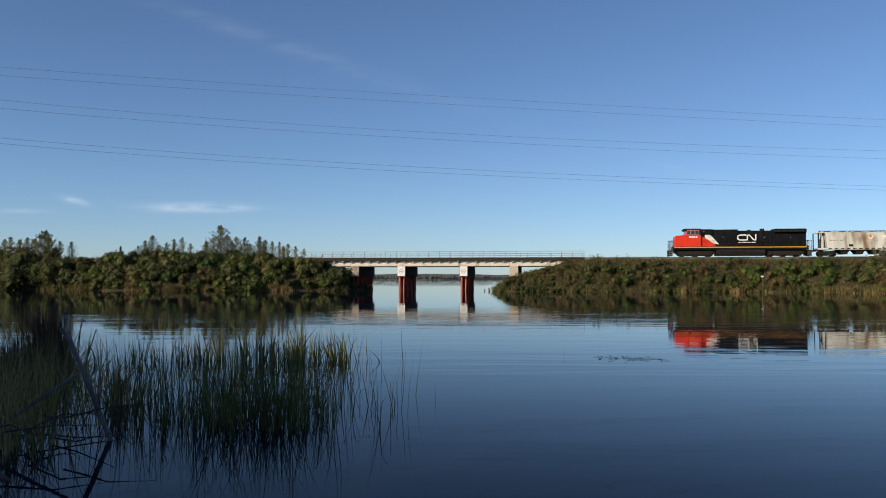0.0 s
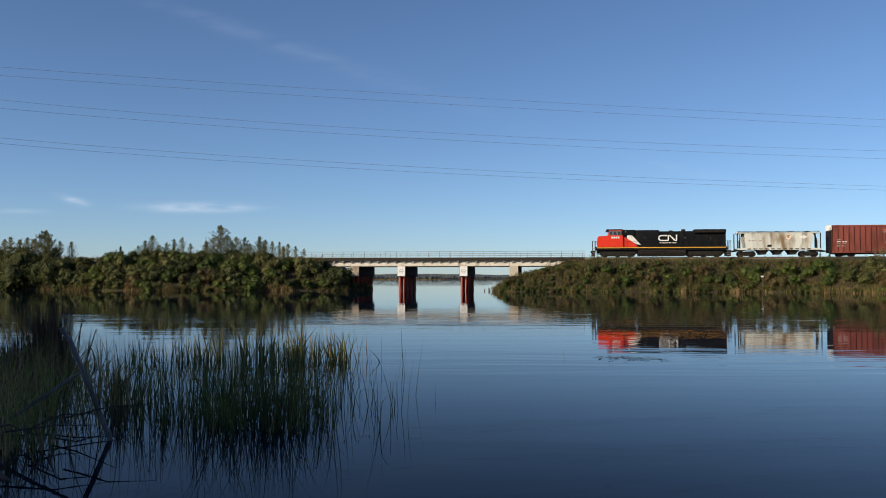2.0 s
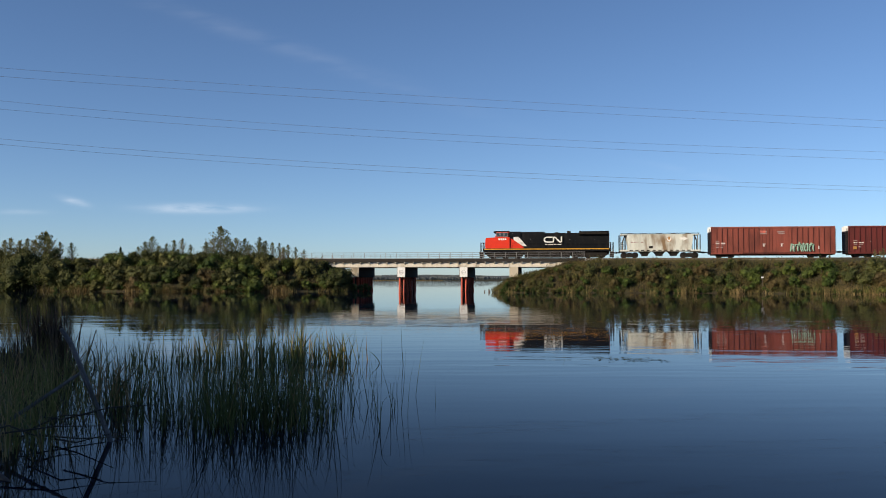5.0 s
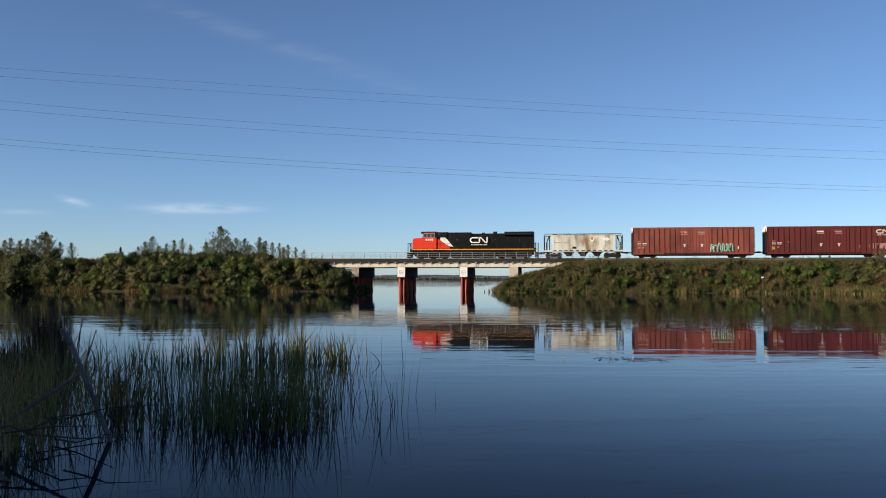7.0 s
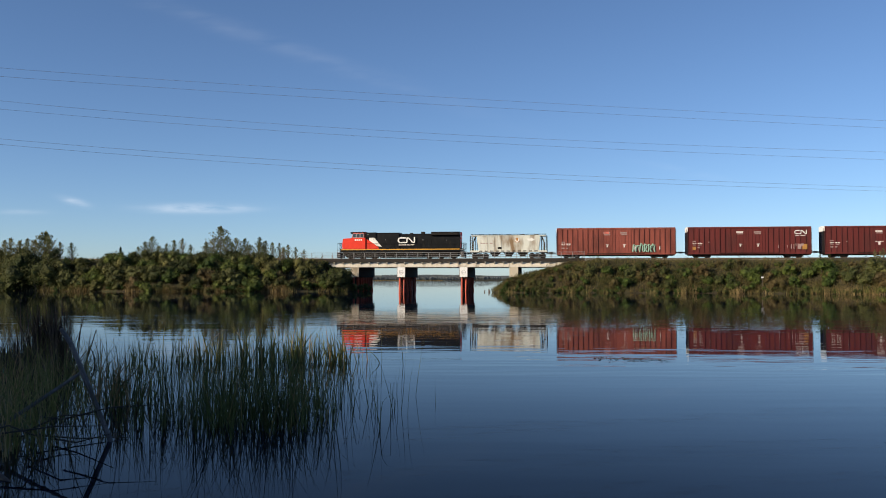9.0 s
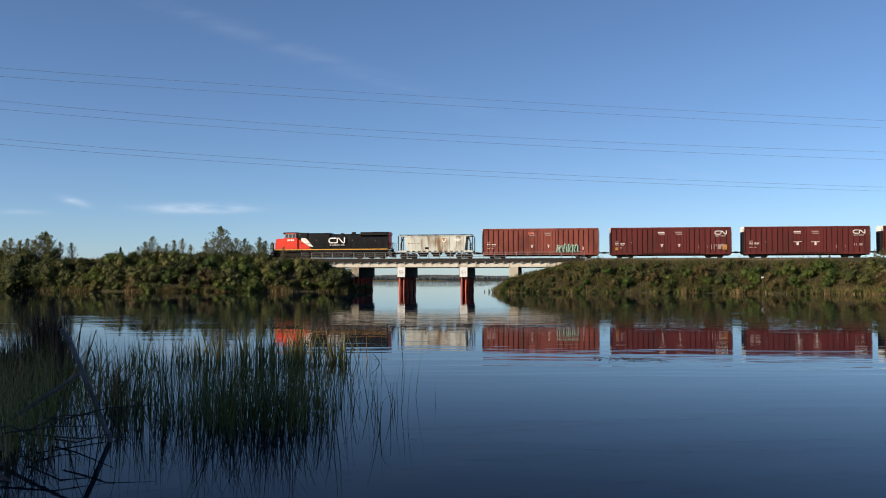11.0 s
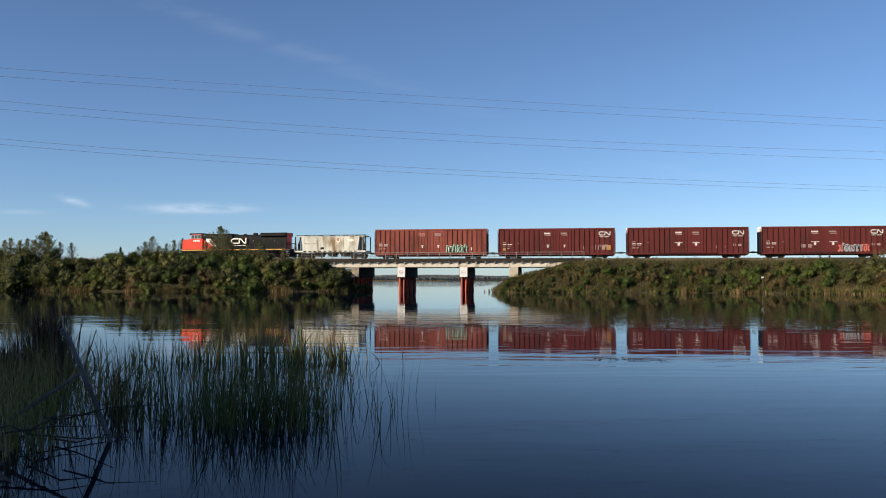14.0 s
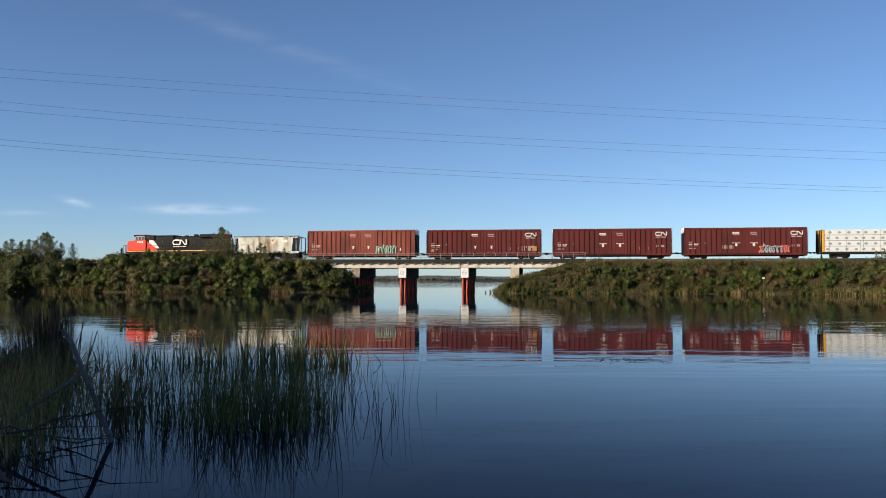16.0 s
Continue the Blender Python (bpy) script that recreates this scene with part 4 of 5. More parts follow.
def build_bridge():
    root = new("railway_bridge")
    root.matrix_basis = track_pose(0, 0, 0)
    tagged(root, "concrete railway trestle on red steel piles over the channel", "bridge")
    s0, s1 = at_azimuth(-251 / 1540, NEAR), at_azimuth(251 / 1540, NEAR)
    g0, g1 = at_azimuth(-213 / 1540, NEAR), at_azimuth(201 / 1540, NEAR)
    part("deck", bx(s0, s1, NEAR - 0.36, FAR + 0.5, 4.83, 5.10, bevel=0.02), M["concrete_dark"], root, "dark weathered concrete deck slab")
    part("kerb", bx(s0, s1, NEAR - 0.42, NEAR - 0.19, 4.80, 5.34, bevel=0.02), M["timber_and_shade"], root, "dark weathered deck kerb")
    part("kerb", bx(s0, s1, FAR + 0.3, FAR + 0.56, 4.80, 5.34, bevel=0.02), M["concrete_dark"], root)
    piers = [at_azimuth(q / 1540, NEAR) for q in (-163, -81, 29, 118)]
    joints = [g0] + [p for p in piers] + [g1]
    for a, b in zip(joints, joints[1:]):
        beam = bmesh.new()
        box(beam, a + 0.02, b - 0.02, NEAR, NEAR + 1.1, 4.33, 4.825, bevel=0.01)
        box(beam, a + 0.02, b - 0.02, NEAR - 0.07, NEAR + 1.1, 3.95, 4.325, bevel=0.025)
        part("girder", beam, M["concrete"], root, "pale concrete girder")
        for k in range(1, 6):
            y = NEAR + k * 2.05
            part("girder", bx(a + 0.02, b - 0.02, y, y + 1.1, 3.95, 4.825), M["concrete"], root)
    br = bmesh.new()
    extrude_yz(br, [(NEAR - 0.39, 4.795), (NEAR - 0.39, 4.70), (NEAR - 0.003, 4.36), (NEAR - 0.003, 4.795)], -0.09, 0.09)
    bracket = part("bracket", br, M["concrete"], root)
    n = int((g1 - g0) / 1.48)
    bracket.location.x = g0 + 0.6
    for i in range(1, n):
        again("bracket", bracket, root, g0 + 0.6 + i * 1.48)
    # railing on both edges
    for y in (NEAR - 0.31, FAR + 0.45):
        post = part("railing_post", bx(-0.035, 0.035, -0.035, 0.035, 5.34, 6.36, bevel=0.008), M["galv"], root)
        m = int((s1 - s0) / 1.78)
        post.location = (s0 + 0.1, y, 0)
        for i in range(1, m + 1):
            again("railing_post", post, root, s0 + 0.1 + i * (s1 - s0 - 0.2) / m, y)
        for z in (6.33, 5.98, 5.66):
            rb = bmesh.new()
            rod(rb, (s0, y - 0.045, z), (s1, y - 0.045, z), 0.03 if z > 6.2 else 0.022, seg=8)
            part("handrail", rb, M["galv"], root, "thin galvanised steel handrail")
    # piers
    for i, s in enumerate(piers):
        # the cap's dark colour paints in the shade of its east face
        cap = part("pier_cap", bx(s, s + 1.38, NEAR - 0.15, FAR, 2.28, 3.945, bevel=0.04), M["timber_and_shade"], root, "pier cap with shade painted into its dark colour")
        if i in (0, 3):
            part("end_block", bx(s - 0.01, s + 1.39, NEAR - 0.3, NEAR - 0.153, 2.28, 3.94, bevel=0.02), M["concrete_tan"], cap, "tan concrete end block")
        if i in (1, 2):
            part("marker_board", bx(s + 0.06, s + 1.33, NEAR - 0.19, NEAR - 0.153, 2.33, 3.93), M["marker_white"], cap, "white painted navigation marker")
            ring = bmesh.new()
            pts = [(s + 0.7 + 0.33 * math.cos(t * 0.3927), 3.13 + 0.33 * math.sin(t * 0.3927)) for t in range(17)]
            band(ring, pts, 0.05, NEAR - 0.2, NEAR - 0.192)
            band(ring, [(s + 0.45, 3.13), (s + 0.95, 3.13)], 0.1, NEAR - 0.2, NEAR - 0.192)
            part("marker_symbol", ring, M["galv"], cap, "thin grey ring and bar")
        if i == 3:
            continue
        # added planked wall, there only to keep sun off the rear piles
        wall = part("sheathing", bx(s + 0.5, s + 0.58, NEAR + 0.75, FAR - 0.1, -2.2, 2.275), M["timber_and_shade"], root, "added dark timber wall that shades the rear piles")
        for k in range(9):
            part("sheathing_plank", bx(s + 0.585, s + 0.62, NEAR + 0.78 + k * 1.27, NEAR + 1.96 + k * 1.27, -2.2, 2.27, bevel=0.01), M["timber_and_shade"], wall)
        for k in range(7):
            y = NEAR + 0.5 + k * 1.75
            pb = bmesh.new()
            rod(pb, (s + 0.38, y, 2.3), (s + 0.3, y - (0.25 if k == 0 else 0), -2.2), 0.17, seg=12)
            part("pipe_column", pb, M["pile_red"], root, "red-painted steel pipe pile")
            pb = bmesh.new()
            rod(pb, (s + 0.75, y + 0.5, 2.3), (s + (1.35 if k % 2 == 0 else 0.6), y + 0.5, -2.2), 0.17, seg=12)
            part("pipe_column", pb, M["pile_red"], root, "red-painted steel pipe pile")
            pb = bmesh.new()
            rod(pb, (s + 1.08, y + 0.2, 2.3), (s + (0.85 if k % 2 == 0 else 1.3), y + 0.2, -2.2), 0.17, seg=12)
            part("pipe_column", pb, M["pile_red"], root, "red-painted steel pipe pile")
    for a, b in ((s0 - 0.6, g0 - 0.05), (g1 + 0.05, s1 + 0.6)):
        part("abutment", bx(a, b, NEAR - 0.2, FAR + 0.2, 3.0, 4.82, bevel=0.04), M["concrete"], root, "pale concrete abutment")


build_bridge()


# ---- train ----
SPEED = 6.138


def run(t):
    """How far the train has gone at t."""
    return SPEED * t - 0.00244 * t * t


WHEELSETS, CARS = [], []


def wheel_mesh(parent, x, radius):
    bm = bmesh.new()
    rod(bm, (0, -0.95, 0), (0, 0.95, 0), 0.08, seg=8)
    for y in (-0.755, 0.755):
        rod(bm, (0, y - 0.06, 0), (0, y + 0.06, 0), radius, seg=20)
        sgn = -1 if y < 0 else 1
        rod(bm, (0, y - sgn * 0.075, 0), (0, y - sgn * 0.06, 0), radius + 0.028, seg=20)
        rod(bm, (0, y + sgn * 0.06, 0), (0, y + sgn * 0.09, 0), radius * 0.35, seg=12)
        for k in range(4):
            a = k * 1.5708
            rod(bm, (0.55 * radius * math.cos(a), y + sgn * 0.06, 0.55 * radius * math.sin(a)), (0.55 * radius * math.cos(a), y + sgn * 0.075, 0.55 * radius * math.sin(a)), 0.06, seg=6)
    w = part("wheelset", bm, M["wheel"], parent, "worn steel wheels on an axle")
    w.location = (x, 0, radius)
    WHEELSETS.append((w, x, radius))


def freight_truck(car, x):
    bm = bmesh.new()
    for y in (-0.98, 0.98):
        y0, y1 = y - 0.09, y + 0.09
        extrude_xz(bm, [(-1.12, 0.56), (-0.95, 0.62), (-0.45, 0.78), (0.45, 0.78), (0.95, 0.62), (1.12, 0.56), (1.12, 0.38), (0.75, 0.36), (0.4, 0.16), (-0.4, 0.16), (-0.75, 0.36), (-1.12, 0.38)], y0, y1)
        for q in (-0.16, 0, 0.16):
            rod(bm, (q, y * 1.02, 0.22), (q, y * 1.02, 0.6), 0.075, seg=8)
    box(bm, -0.22, 0.22, -1.0, 1.0, 0.5, 0.86)
    tr = part("truck", bm, M["under"], car, "dark grimy cast steel truck")
    tr.location.x = x
    for q in (-0.89, 0.89):
        wheel_mesh(tr, q, 0.457)


def coupler(car, x, sign):
    bm = bmesh.new()
    box(bm, min(x, x - sign * 0.8), max(x, x - sign * 0.8), -0.09, 0.09, 0.8, 0.98)
    box(bm, min(x, x - sign * 0.3), max(x, x - sign * 0.3), -0.16, 0.16, 0.74, 1.04, bevel=0.03)
    part("coupler", bm, M["under"], car)


def emblem(parent, x, z, h, y, material, label):
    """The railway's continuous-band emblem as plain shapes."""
    k = h / 1.0
    bm = bmesh.new()
    arc = [(0.62 + 0.5, 0.86)] + [(0.42 + 0.36 * math.cos(a), 0.5 + 0.36 * math.sin(a)) for a in np.linspace(1.5708, 4.7124, 11)] + [(1.12, 0.14)]
    band(bm, [(x + p * k * 1.14, z + q * k) for p, q in arc], 0.2 * k, y, y + 0.006)
    wave = [(1.12, 0.14), (1.22, 0.2), (1.24, 0.4), (1.24, 0.78), (1.36, 0.86), (1.5, 0.8), (1.98, 0.2), (2.12, 0.13), (2.24, 0.22), (2.25, 0.98)]
    wb = [(x + p * k * 1.14, z + q * k) for p, q in wave]
    part("emblem", bm, material, parent, label)
    bm2 = bmesh.new()
    band(bm2, wb, 0.19 * k, y - 0.004, y + 0.002)
    part("emblem", bm2, material, parent, label)


def letter_bars(parent, x, z, widths, h, y, material, name="letter_bar"):
    """Writing too small to read, as plain bars."""
    for w, g in widths:
        part(name, bx(x, x + w, y, y + 0.006, z, z + h), material, parent)
        x += w + g


def boxcar(s, material, label, tag=None, emblem_x=None, faint=True):
    """A 60-foot boxcar; s is the middle of its body along the line when the clip starts."""
    car = new("boxcar")
    tagged(car, label, "boxcar", "freight cars of the train")
    L, W, Z0, Z1 = 18.92, 1.50, 0.66, 4.88
    h = L / 2
    part("body", bx(-h + 0.05, h - 0.05, -W, W, Z0, Z1 - 0.02, bevel=0.02), material, car)
    rb = bmesh.new()
    extrude_yz(rb, [(-W, Z1 - 0.06), (-W, Z1), (-0.7, Z1 + 0.09), (0.7, Z1 + 0.09), (W, Z1), (W, Z1 - 0.06)], -h, h)
    for i in range(24):
        x = -h + 0.4 + i * (L - 0.8) / 23
        extrude_yz(rb, [(-W + 0.02, Z1 - 0.02), (-0.7, Z1 + 0.11), (0.7, Z1 + 0.11), (W - 0.02, Z1 - 0.02)], x - 0.05, x + 0.05)
    part("roof", rb, M["end_pale"], car, "pale ribbed roof")
    part("top_chord", bx(-h + 0.02, h - 0.02, -W - 0.07, -W - 0.002, Z1 - 0.22, Z1 + 0.03), material, car)
    part("side_sill", bx(-h + 0.02, h - 0.02, -W - 0.05, -W - 0.002, Z0 - 0.1, Z0 + 0.15), material, car)
    part("side_sill", bx(-h + 0.02, h - 0.02, W + 0.002, W + 0.05, Z0 - 0.1, Z0 + 0.15), material, car)
    part("underframe", bx(-h + 0.2, h - 0.2, -0.5, 0.5, 0.36, 0.655), M["under"], car)
    # vertical ribs outside the doorway
    rib = None
    for side in (-1, 1):
        for i in range(24):
            x = -h + 0.06 + i * (L - 0.12) / 23
            if abs(x) < 2.55:
                continue
            if rib is None:
                rib = part("rib", bx(-0.045, 0.045, -0.055, 0.055, Z0 + 0.16, Z1 - 0.23, bevel=0.012), material, car)
                rib.location = (x, side * (W + 0.057), 0)
            else:
                again("rib", rib, car, x, side * (W + 0.057))
    # two sliding doors with their rods and rails
    for side in (-1, 1):
        for d in (-1, 1):
            door = part("door", bx(d * 1.25 - 1.22, d * 1.25 + 1.22, side * (W + 0.035) - 0.03, side * (W + 0.035) + 0.03, Z0 + 0.17, Z1 - 0.3, bevel=0.015), material, car)
            db = bmesh.new()
            for q in (-0.75, -0.3, 0.3, 0.75):
                rod(db, (d * 1.25 + q, side * (W + 0.09), Z0 + 0.3), (d * 1.25 + q, side * (W + 0.09), Z1 - 0.4), 0.025, seg=6)
            for z in (1.7, 2.7, 3.7):
                box(db, d * 1.25 - 1.18, d * 1.25 + 1.18, side * (W + 0.08) - 0.018, side * (W + 0.08) + 0.018, z - 0.04, z + 0.04)
            part("lock_rods", db, material, door)
        part("door_rail", bx(-4.6, 4.6, side * (W + 0.1) - 0.04, side * (W + 0.1) + 0.04, Z0 + 0.02, Z0 + 0.1), M["under"], car)
    # corrugated ends, ladders, brake wheel
    for sgn in (-1, 1):
        eb = bmesh.new()
        prof = [(sgn * (h - 0.06), Z0)]
        top = Z1 - 0.75
        for i in range(45):
            z = Z0 + (top - Z0) * i / 44
            prof.append((sgn * (h + 0.03 + 0.035 * math.sin(i * 1.5708)), z))
        prof.append((sgn * (h - 0.06), top))
        extrude_xz(eb, prof, -W + 0.02, W - 0.02)
        part("end_panel", eb, M["end_dark"], car, "black corrugated end panel")
        ex = sorted((sgn * (h - 0.06), sgn * (h + 0.04)))
        part("gable_panel", bx(ex[0], ex[1], -W + 0.02, W - 0.02, top + 0.01, Z1 - 0.08, bevel=0.01), M["end_pale"], car, "pale galvanised upper end panel")
        lb = bmesh.new()
        for y in (-W + 0.06, -W + 0.46):
            rod(lb, (sgn * (h + 0.1), y, Z0), (sgn * (h + 0.1), y, Z1 - 0.3), 0.022, seg=6)
        for i in range(9):
            rod(lb, (sgn * (h + 0.1), -W + 0.06, Z0 + 0.1 + i * 0.38), (sgn * (h + 0.1), -W + 0.46, Z0 + 0.1 + i * 0.38), 0.018, seg=6)
        part("ladder", lb, M["under"], car)
        for i in range(4):
            gb = bmesh.new()
            rod(gb, (sgn * (h - 0.12), -W - 0.09, Z0 + 0.3 + i * 0.38), (sgn * (h - 0.55), -W - 0.09, Z0 + 0.3 + i * 0.38), 0.018, seg=6)
            part("grab_iron", gb, M["under"], car)
        part("sill_step", bx(sgn * (h - 0.33) - 0.22, sgn * (h - 0.33) + 0.22, -W - 0.02, -W + 0.02, 0.4, Z0 - 0.1), M["under"], car)
        coupler(car, sgn * (h + 0.98), sgn)
        freight_truck(car, sgn * 7.05)
    # painted marks on the side that the sun reaches
    y = -W - 0.122
    S, F = M["stencil"], M["stencil_faint"]
    letter_bars(car, -h + 0.75, 2.22, [(0.28, 0.07), (0.2, 0.25), (0.3, 0.06), (0.34, 0.3)], 0.15, y, S if faint else F)
    letter_bars(car, -h + 0.8, 1.98, [(0.5, 0.3), (0.55, 0.3)], 0.1, y, F)
    letter_bars(car, -h + 0.75, 1.55, [(0.5, 0.25), (0.35, 0.4)], 0.16, y, F)
    letter_bars(car, -h + 0.75, 2.55, [(0.55, 0.2)], 0.13, y, F)
    for x in (-2.35, 0.35):
        letter_bars(car, x + 0.5, 3.72, [(1.0, 0.1)], 0.13, -W - 0.125, F, "notice")
        letter_bars(car, x + 0.4, 3.95, [(1.05, 0.1)], 0.24, -W - 0.125, S if x < 0 and not tag == "green" else F, "notice")
        if emblem_x is not None and tag != "ochre":
            letter_bars(car, x + 0.35, 2.42, [(1.25, 0.1)], 0.09, -W - 0.125, S, "notice")
            letter_bars(car, x + 0.8, 1.95, [(0.34, 0.1)], 0.44, -W - 0.125, S, "notice")
        else:
            letter_bars(car, x + 0.8, 2.1, [(0.46, 0.1)], 0.1, -W - 0.125, S, "notice")
            letter_bars(car, x + 0.92, 1.75, [(0.2, 0.1)], 0.32, -W - 0.125, S, "notice")
    if emblem_x is not None:
        letter_bars(car, -h + 3.2, 2.4, [(0.16, 2.0)], 0.14, y, F)
        letter_bars(car, 4.4, 1.5, [(0.09, 1.3), (0.07, 0.8)], 0.45, y, F)
        emblem(car, emblem_x, 3.66, 0.7, -W - 0.125, M["loco_white"], "white railway emblem")
        letter_bars(car, emblem_x + 0.1, 3.42, [(0.6, 0.2), (0.75, 0.1)], 0.1, -W - 0.125, S)
        letter_bars(car, emblem_x + 0.15, 1.85, [(0.12, 0.2), (0.1, 0.35), (0.5, 0.1)], 0.35, y, F)
    if tag == "green":
        tb, ob = bmesh.new(), bmesh.new()
        rng = random.Random(3)
        for i in range(6):
            x = 2.75 + i * 0.6
            pts = [(x + rng.uniform(-0.05, 0.1), 0.95), (x + rng.uniform(-0.15, 0.2), 1.5), (x + 0.1, 2.05 + rng.uniform(-0.1, 0.2)), (x + 0.42, 1.95), (x + rng.uniform(0.2, 0.45), 1.4), (x + 0.5, 1.0)]
            band(tb, pts, 0.24, -W - 0.124, -W - 0.06)
            band(ob, [(p + 0.1, q - 0.06) for p, q in pts], 0.09, -W - 0.13, -W - 0.1245)
        part("spray_tag", tb, M["tag_green"], car, "pale green spray-painted scrawl")
        part("spray_outline", ob, M["under"], car, "black outline of the scrawl")
        letter_bars(car, 3.0, 1.35, [(0.18, 3.7), (0.16, 0.12)], 0.5, -W - 0.125, S)
        letter_bars(car, -1.9, 3.93, [(0.85, 0.1)], 0.34, -W - 0.125, M["tag_red"], "oval_mark")
    if tag == "red":
        tb, tb2, ob = bmesh.new(), bmesh.new(), bmesh.new()
        rng = random.Random(8)
        for i in range(8):
            x = 2.2 + i * 0.56
            pts = [(x + rng.uniform(-0.2, 0.1), 0.9), (x + rng.uniform(-0.2, 0.3), 1.4), (x + 0.1, 1.9 + rng.uniform(-0.15, 0.2)), (x + 0.5, 1.8), (x + rng.uniform(0.2, 0.5), 1.3), (x + 0.5, 0.95)]
            band(tb if i in (0, 6, 7) else tb2, pts, 0.3, -W - 0.124, -W - 0.06)
            band(ob, [(p + 0.12, q - 0.05) for p, q in pts[1:5]], 0.08, -W - 0.13, -W - 0.1245)
        part("spray_tag", tb, M["tag_red"], car, "salmon spray-painted scrawl")
        part("spray_tag", tb2, M["tag_grey"], car, "grey spray-painted scrawl")
        part("spray_outline", ob, M["end_dark"], car, "dark outline of the scrawl")
        letter_bars(car, -3.5, 1.55, [(0.08, 0.15), (0.35, 0.1), (0.08, 0.3), (0.4, 0.1), (0.1, 0.2)], 0.55, y, F)
    if tag == "ochre":
        part("stencil_panel", bx(h - 1.35, h - 0.65, -W - 0.122, -W - 0.003, 1.3, 2.1), M["ochre"], car, "ochre consolidated stencil panel")
        letter_bars(car, h - 3.1, 1.35, [(0.1, 0.3), (0.1, 0.5), (0.55, 0.1)], 0.8, y, F)
        part("stencil_panel", bx(-h + 0.75, -h + 1.25, -W - 0.122, -W - 0.003, 1.25, 1.75), M["ochre"], car)
    CARS.append((car, s))
    return car


def hopper_car(s):
    car = new("hopper_car")
    tagged(car, "weathered pale grey covered hopper streaked with rust", "hopper car", "freight cars of the train")
    h, W = 6.45, 1.5
    b = bmesh.new()
    # tub with sloping ends
    extrude_xz(b, [(-h + 1.55, 1.25), (-h + 1.25, 3.2), (-h + 1.25, 3.74), (h - 1.25, 3.74), (h - 1.25, 3.2), (h - 1.55, 1.25)], -W, W)
    part("tub", b, M["hopper"], car)
    rb = bmesh.new()
    extrude_yz(rb, [(-W - 0.04, 3.7), (-W - 0.04, 3.79), (-0.9, 3.92), (0.9, 3.92), (W + 0.04, 3.79), (W + 0.04, 3.7)], -h + 0.3, h - 0.3)
    part("roof", rb, M["hopper"], car)
    for i in range(5):
        hb = bmesh.new()
        box(hb, -5.0 + i * 2.3, -4.2 + i * 2.3, -0.5, 0.5, 3.922, 4.0, bevel=0.03)
        part("hatch", hb, M["under"], car, "dark roof hatch")
    wb = bmesh.new()
    box(wb, -h + 0.2, h - 0.2, -1.3, -0.85, 3.99, 4.03)
    for i in range(9):
        x = -h + 0.4 + i * (2 * h - 0.8) / 8
        box(wb, x - 0.03, x + 0.03, -1.25, -0.9, 3.8, 3.99)
    part("roof_walk", wb, M["under"], car, "dark steel running board")
    for i in range(9):
        x = -h + 1.75 + i * (2 * h - 3.5) / 8
        part("rib", bx(x - 0.04, x + 0.04, -W - 0.035, -W - 0.002, 1.4, 3.69), M["hopper"], car)
    part("side_sill", bx(-h + 0.1, h - 0.1, -W - 0.05, -W + 0.1, 1.06, 1.34, bevel=0.02), M["hopper"], car)
    part("side_sill", bx(-h + 0.1, h - 0.1, W - 0.1, W + 0.05, 1.06, 1.34, bevel=0.02), M["hopper"], car)
    hole = part("sill_opening", bx(-0.26, 0.26, -W - 0.062, -W - 0.051, 1.14, 1.3, bevel=0.004), M["under"], car, "dark slot in the sill")
    hole.location.x = -h + 1.9
    for i in range(1, 11):
        again("sill_opening", hole, car, -h + 1.9 + i * 0.91)
    for sgn in (-1, 1):
        fb = bmesh.new()
        for y in (-W + 0.06, W - 0.06):
            box(fb, sgn * (h - 0.15) - 0.07, sgn * (h - 0.15) + 0.07, y - 0.07, y + 0.07, 1.0, 3.75)
            box(fb, sgn * (h - 1.0) - 0.05, sgn * (h - 1.0) + 0.05, y - 0.05, y + 0.05, 1.3, 3.7)
        box(fb, min(sgn * (h - 1.4), sgn * h), max(sgn * (h - 1.4), sgn * h), -W, W, 0.95, 1.08)
        part("end_frame", fb, M["under"], car, "dark end frame posts")
        pb = bmesh.new()
        rod(pb, (sgn * (h - 0.55), -0.9, 1.1), (sgn * (h - 0.55), -0.9, 2.6), 0.16, seg=10)
        rod(pb, (sgn * (h - 0.55), -0.9, 2.6), (sgn * (h - 1.0), -0.9, 3.7), 0.1, seg=8)
        part("brake_gear", pb, M["under"], car, "black brake reservoir and pipe")
        lb = bmesh.new()
        for i in range(8):
            rod(lb, (sgn * (h - 0.2), -W - 0.04, 1.3 + i * 0.36), (sgn * (h - 0.62), -W - 0.04, 1.3 + i * 0.36), 0.02, seg=6)
        rod(lb, (sgn * (h - 0.62), -W - 0.04, 1.1), (sgn * (h - 0.62), -W - 0.04, 3.75), 0.025, seg=6)
        part("ladder", lb, M["hopper"], car)
        coupler(car, sgn * (h + 0.55), sgn)
        freight_truck(car, sgn * 4.75)
    for x in (-2.3, 0, 2.3):
        gb = bmesh.new()
        extrude_xz(gb, [(x - 1.1, 1.25), (x + 1.1, 1.25), (x + 0.35, 0.45), (x - 0.35, 0.45)], -1.1, 1.1)
        box(gb, x - 0.45, x + 0.45, -1.2, 1.2, 0.36, 0.5)
        part("hopper_gate", gb, M["under"], car, "dark sloping discharge hopper")
    part("round_mark", disc(1.45, 3.0, 0.42, -W - 0.044), M["ochre"], car, "rust-brown round painted mark")
    mark = bmesh.new()
    band(mark, [(1.18, 3.28), (1.2, 2.95), (1.45, 2.72), (1.7, 2.95), (1.72, 3.28)], 0.2, -W - 0.052, -W - 0.045)
    part("mark_center", mark, M["loco_white"], car, "white cup-shaped mark")
    arrow = bmesh.new()
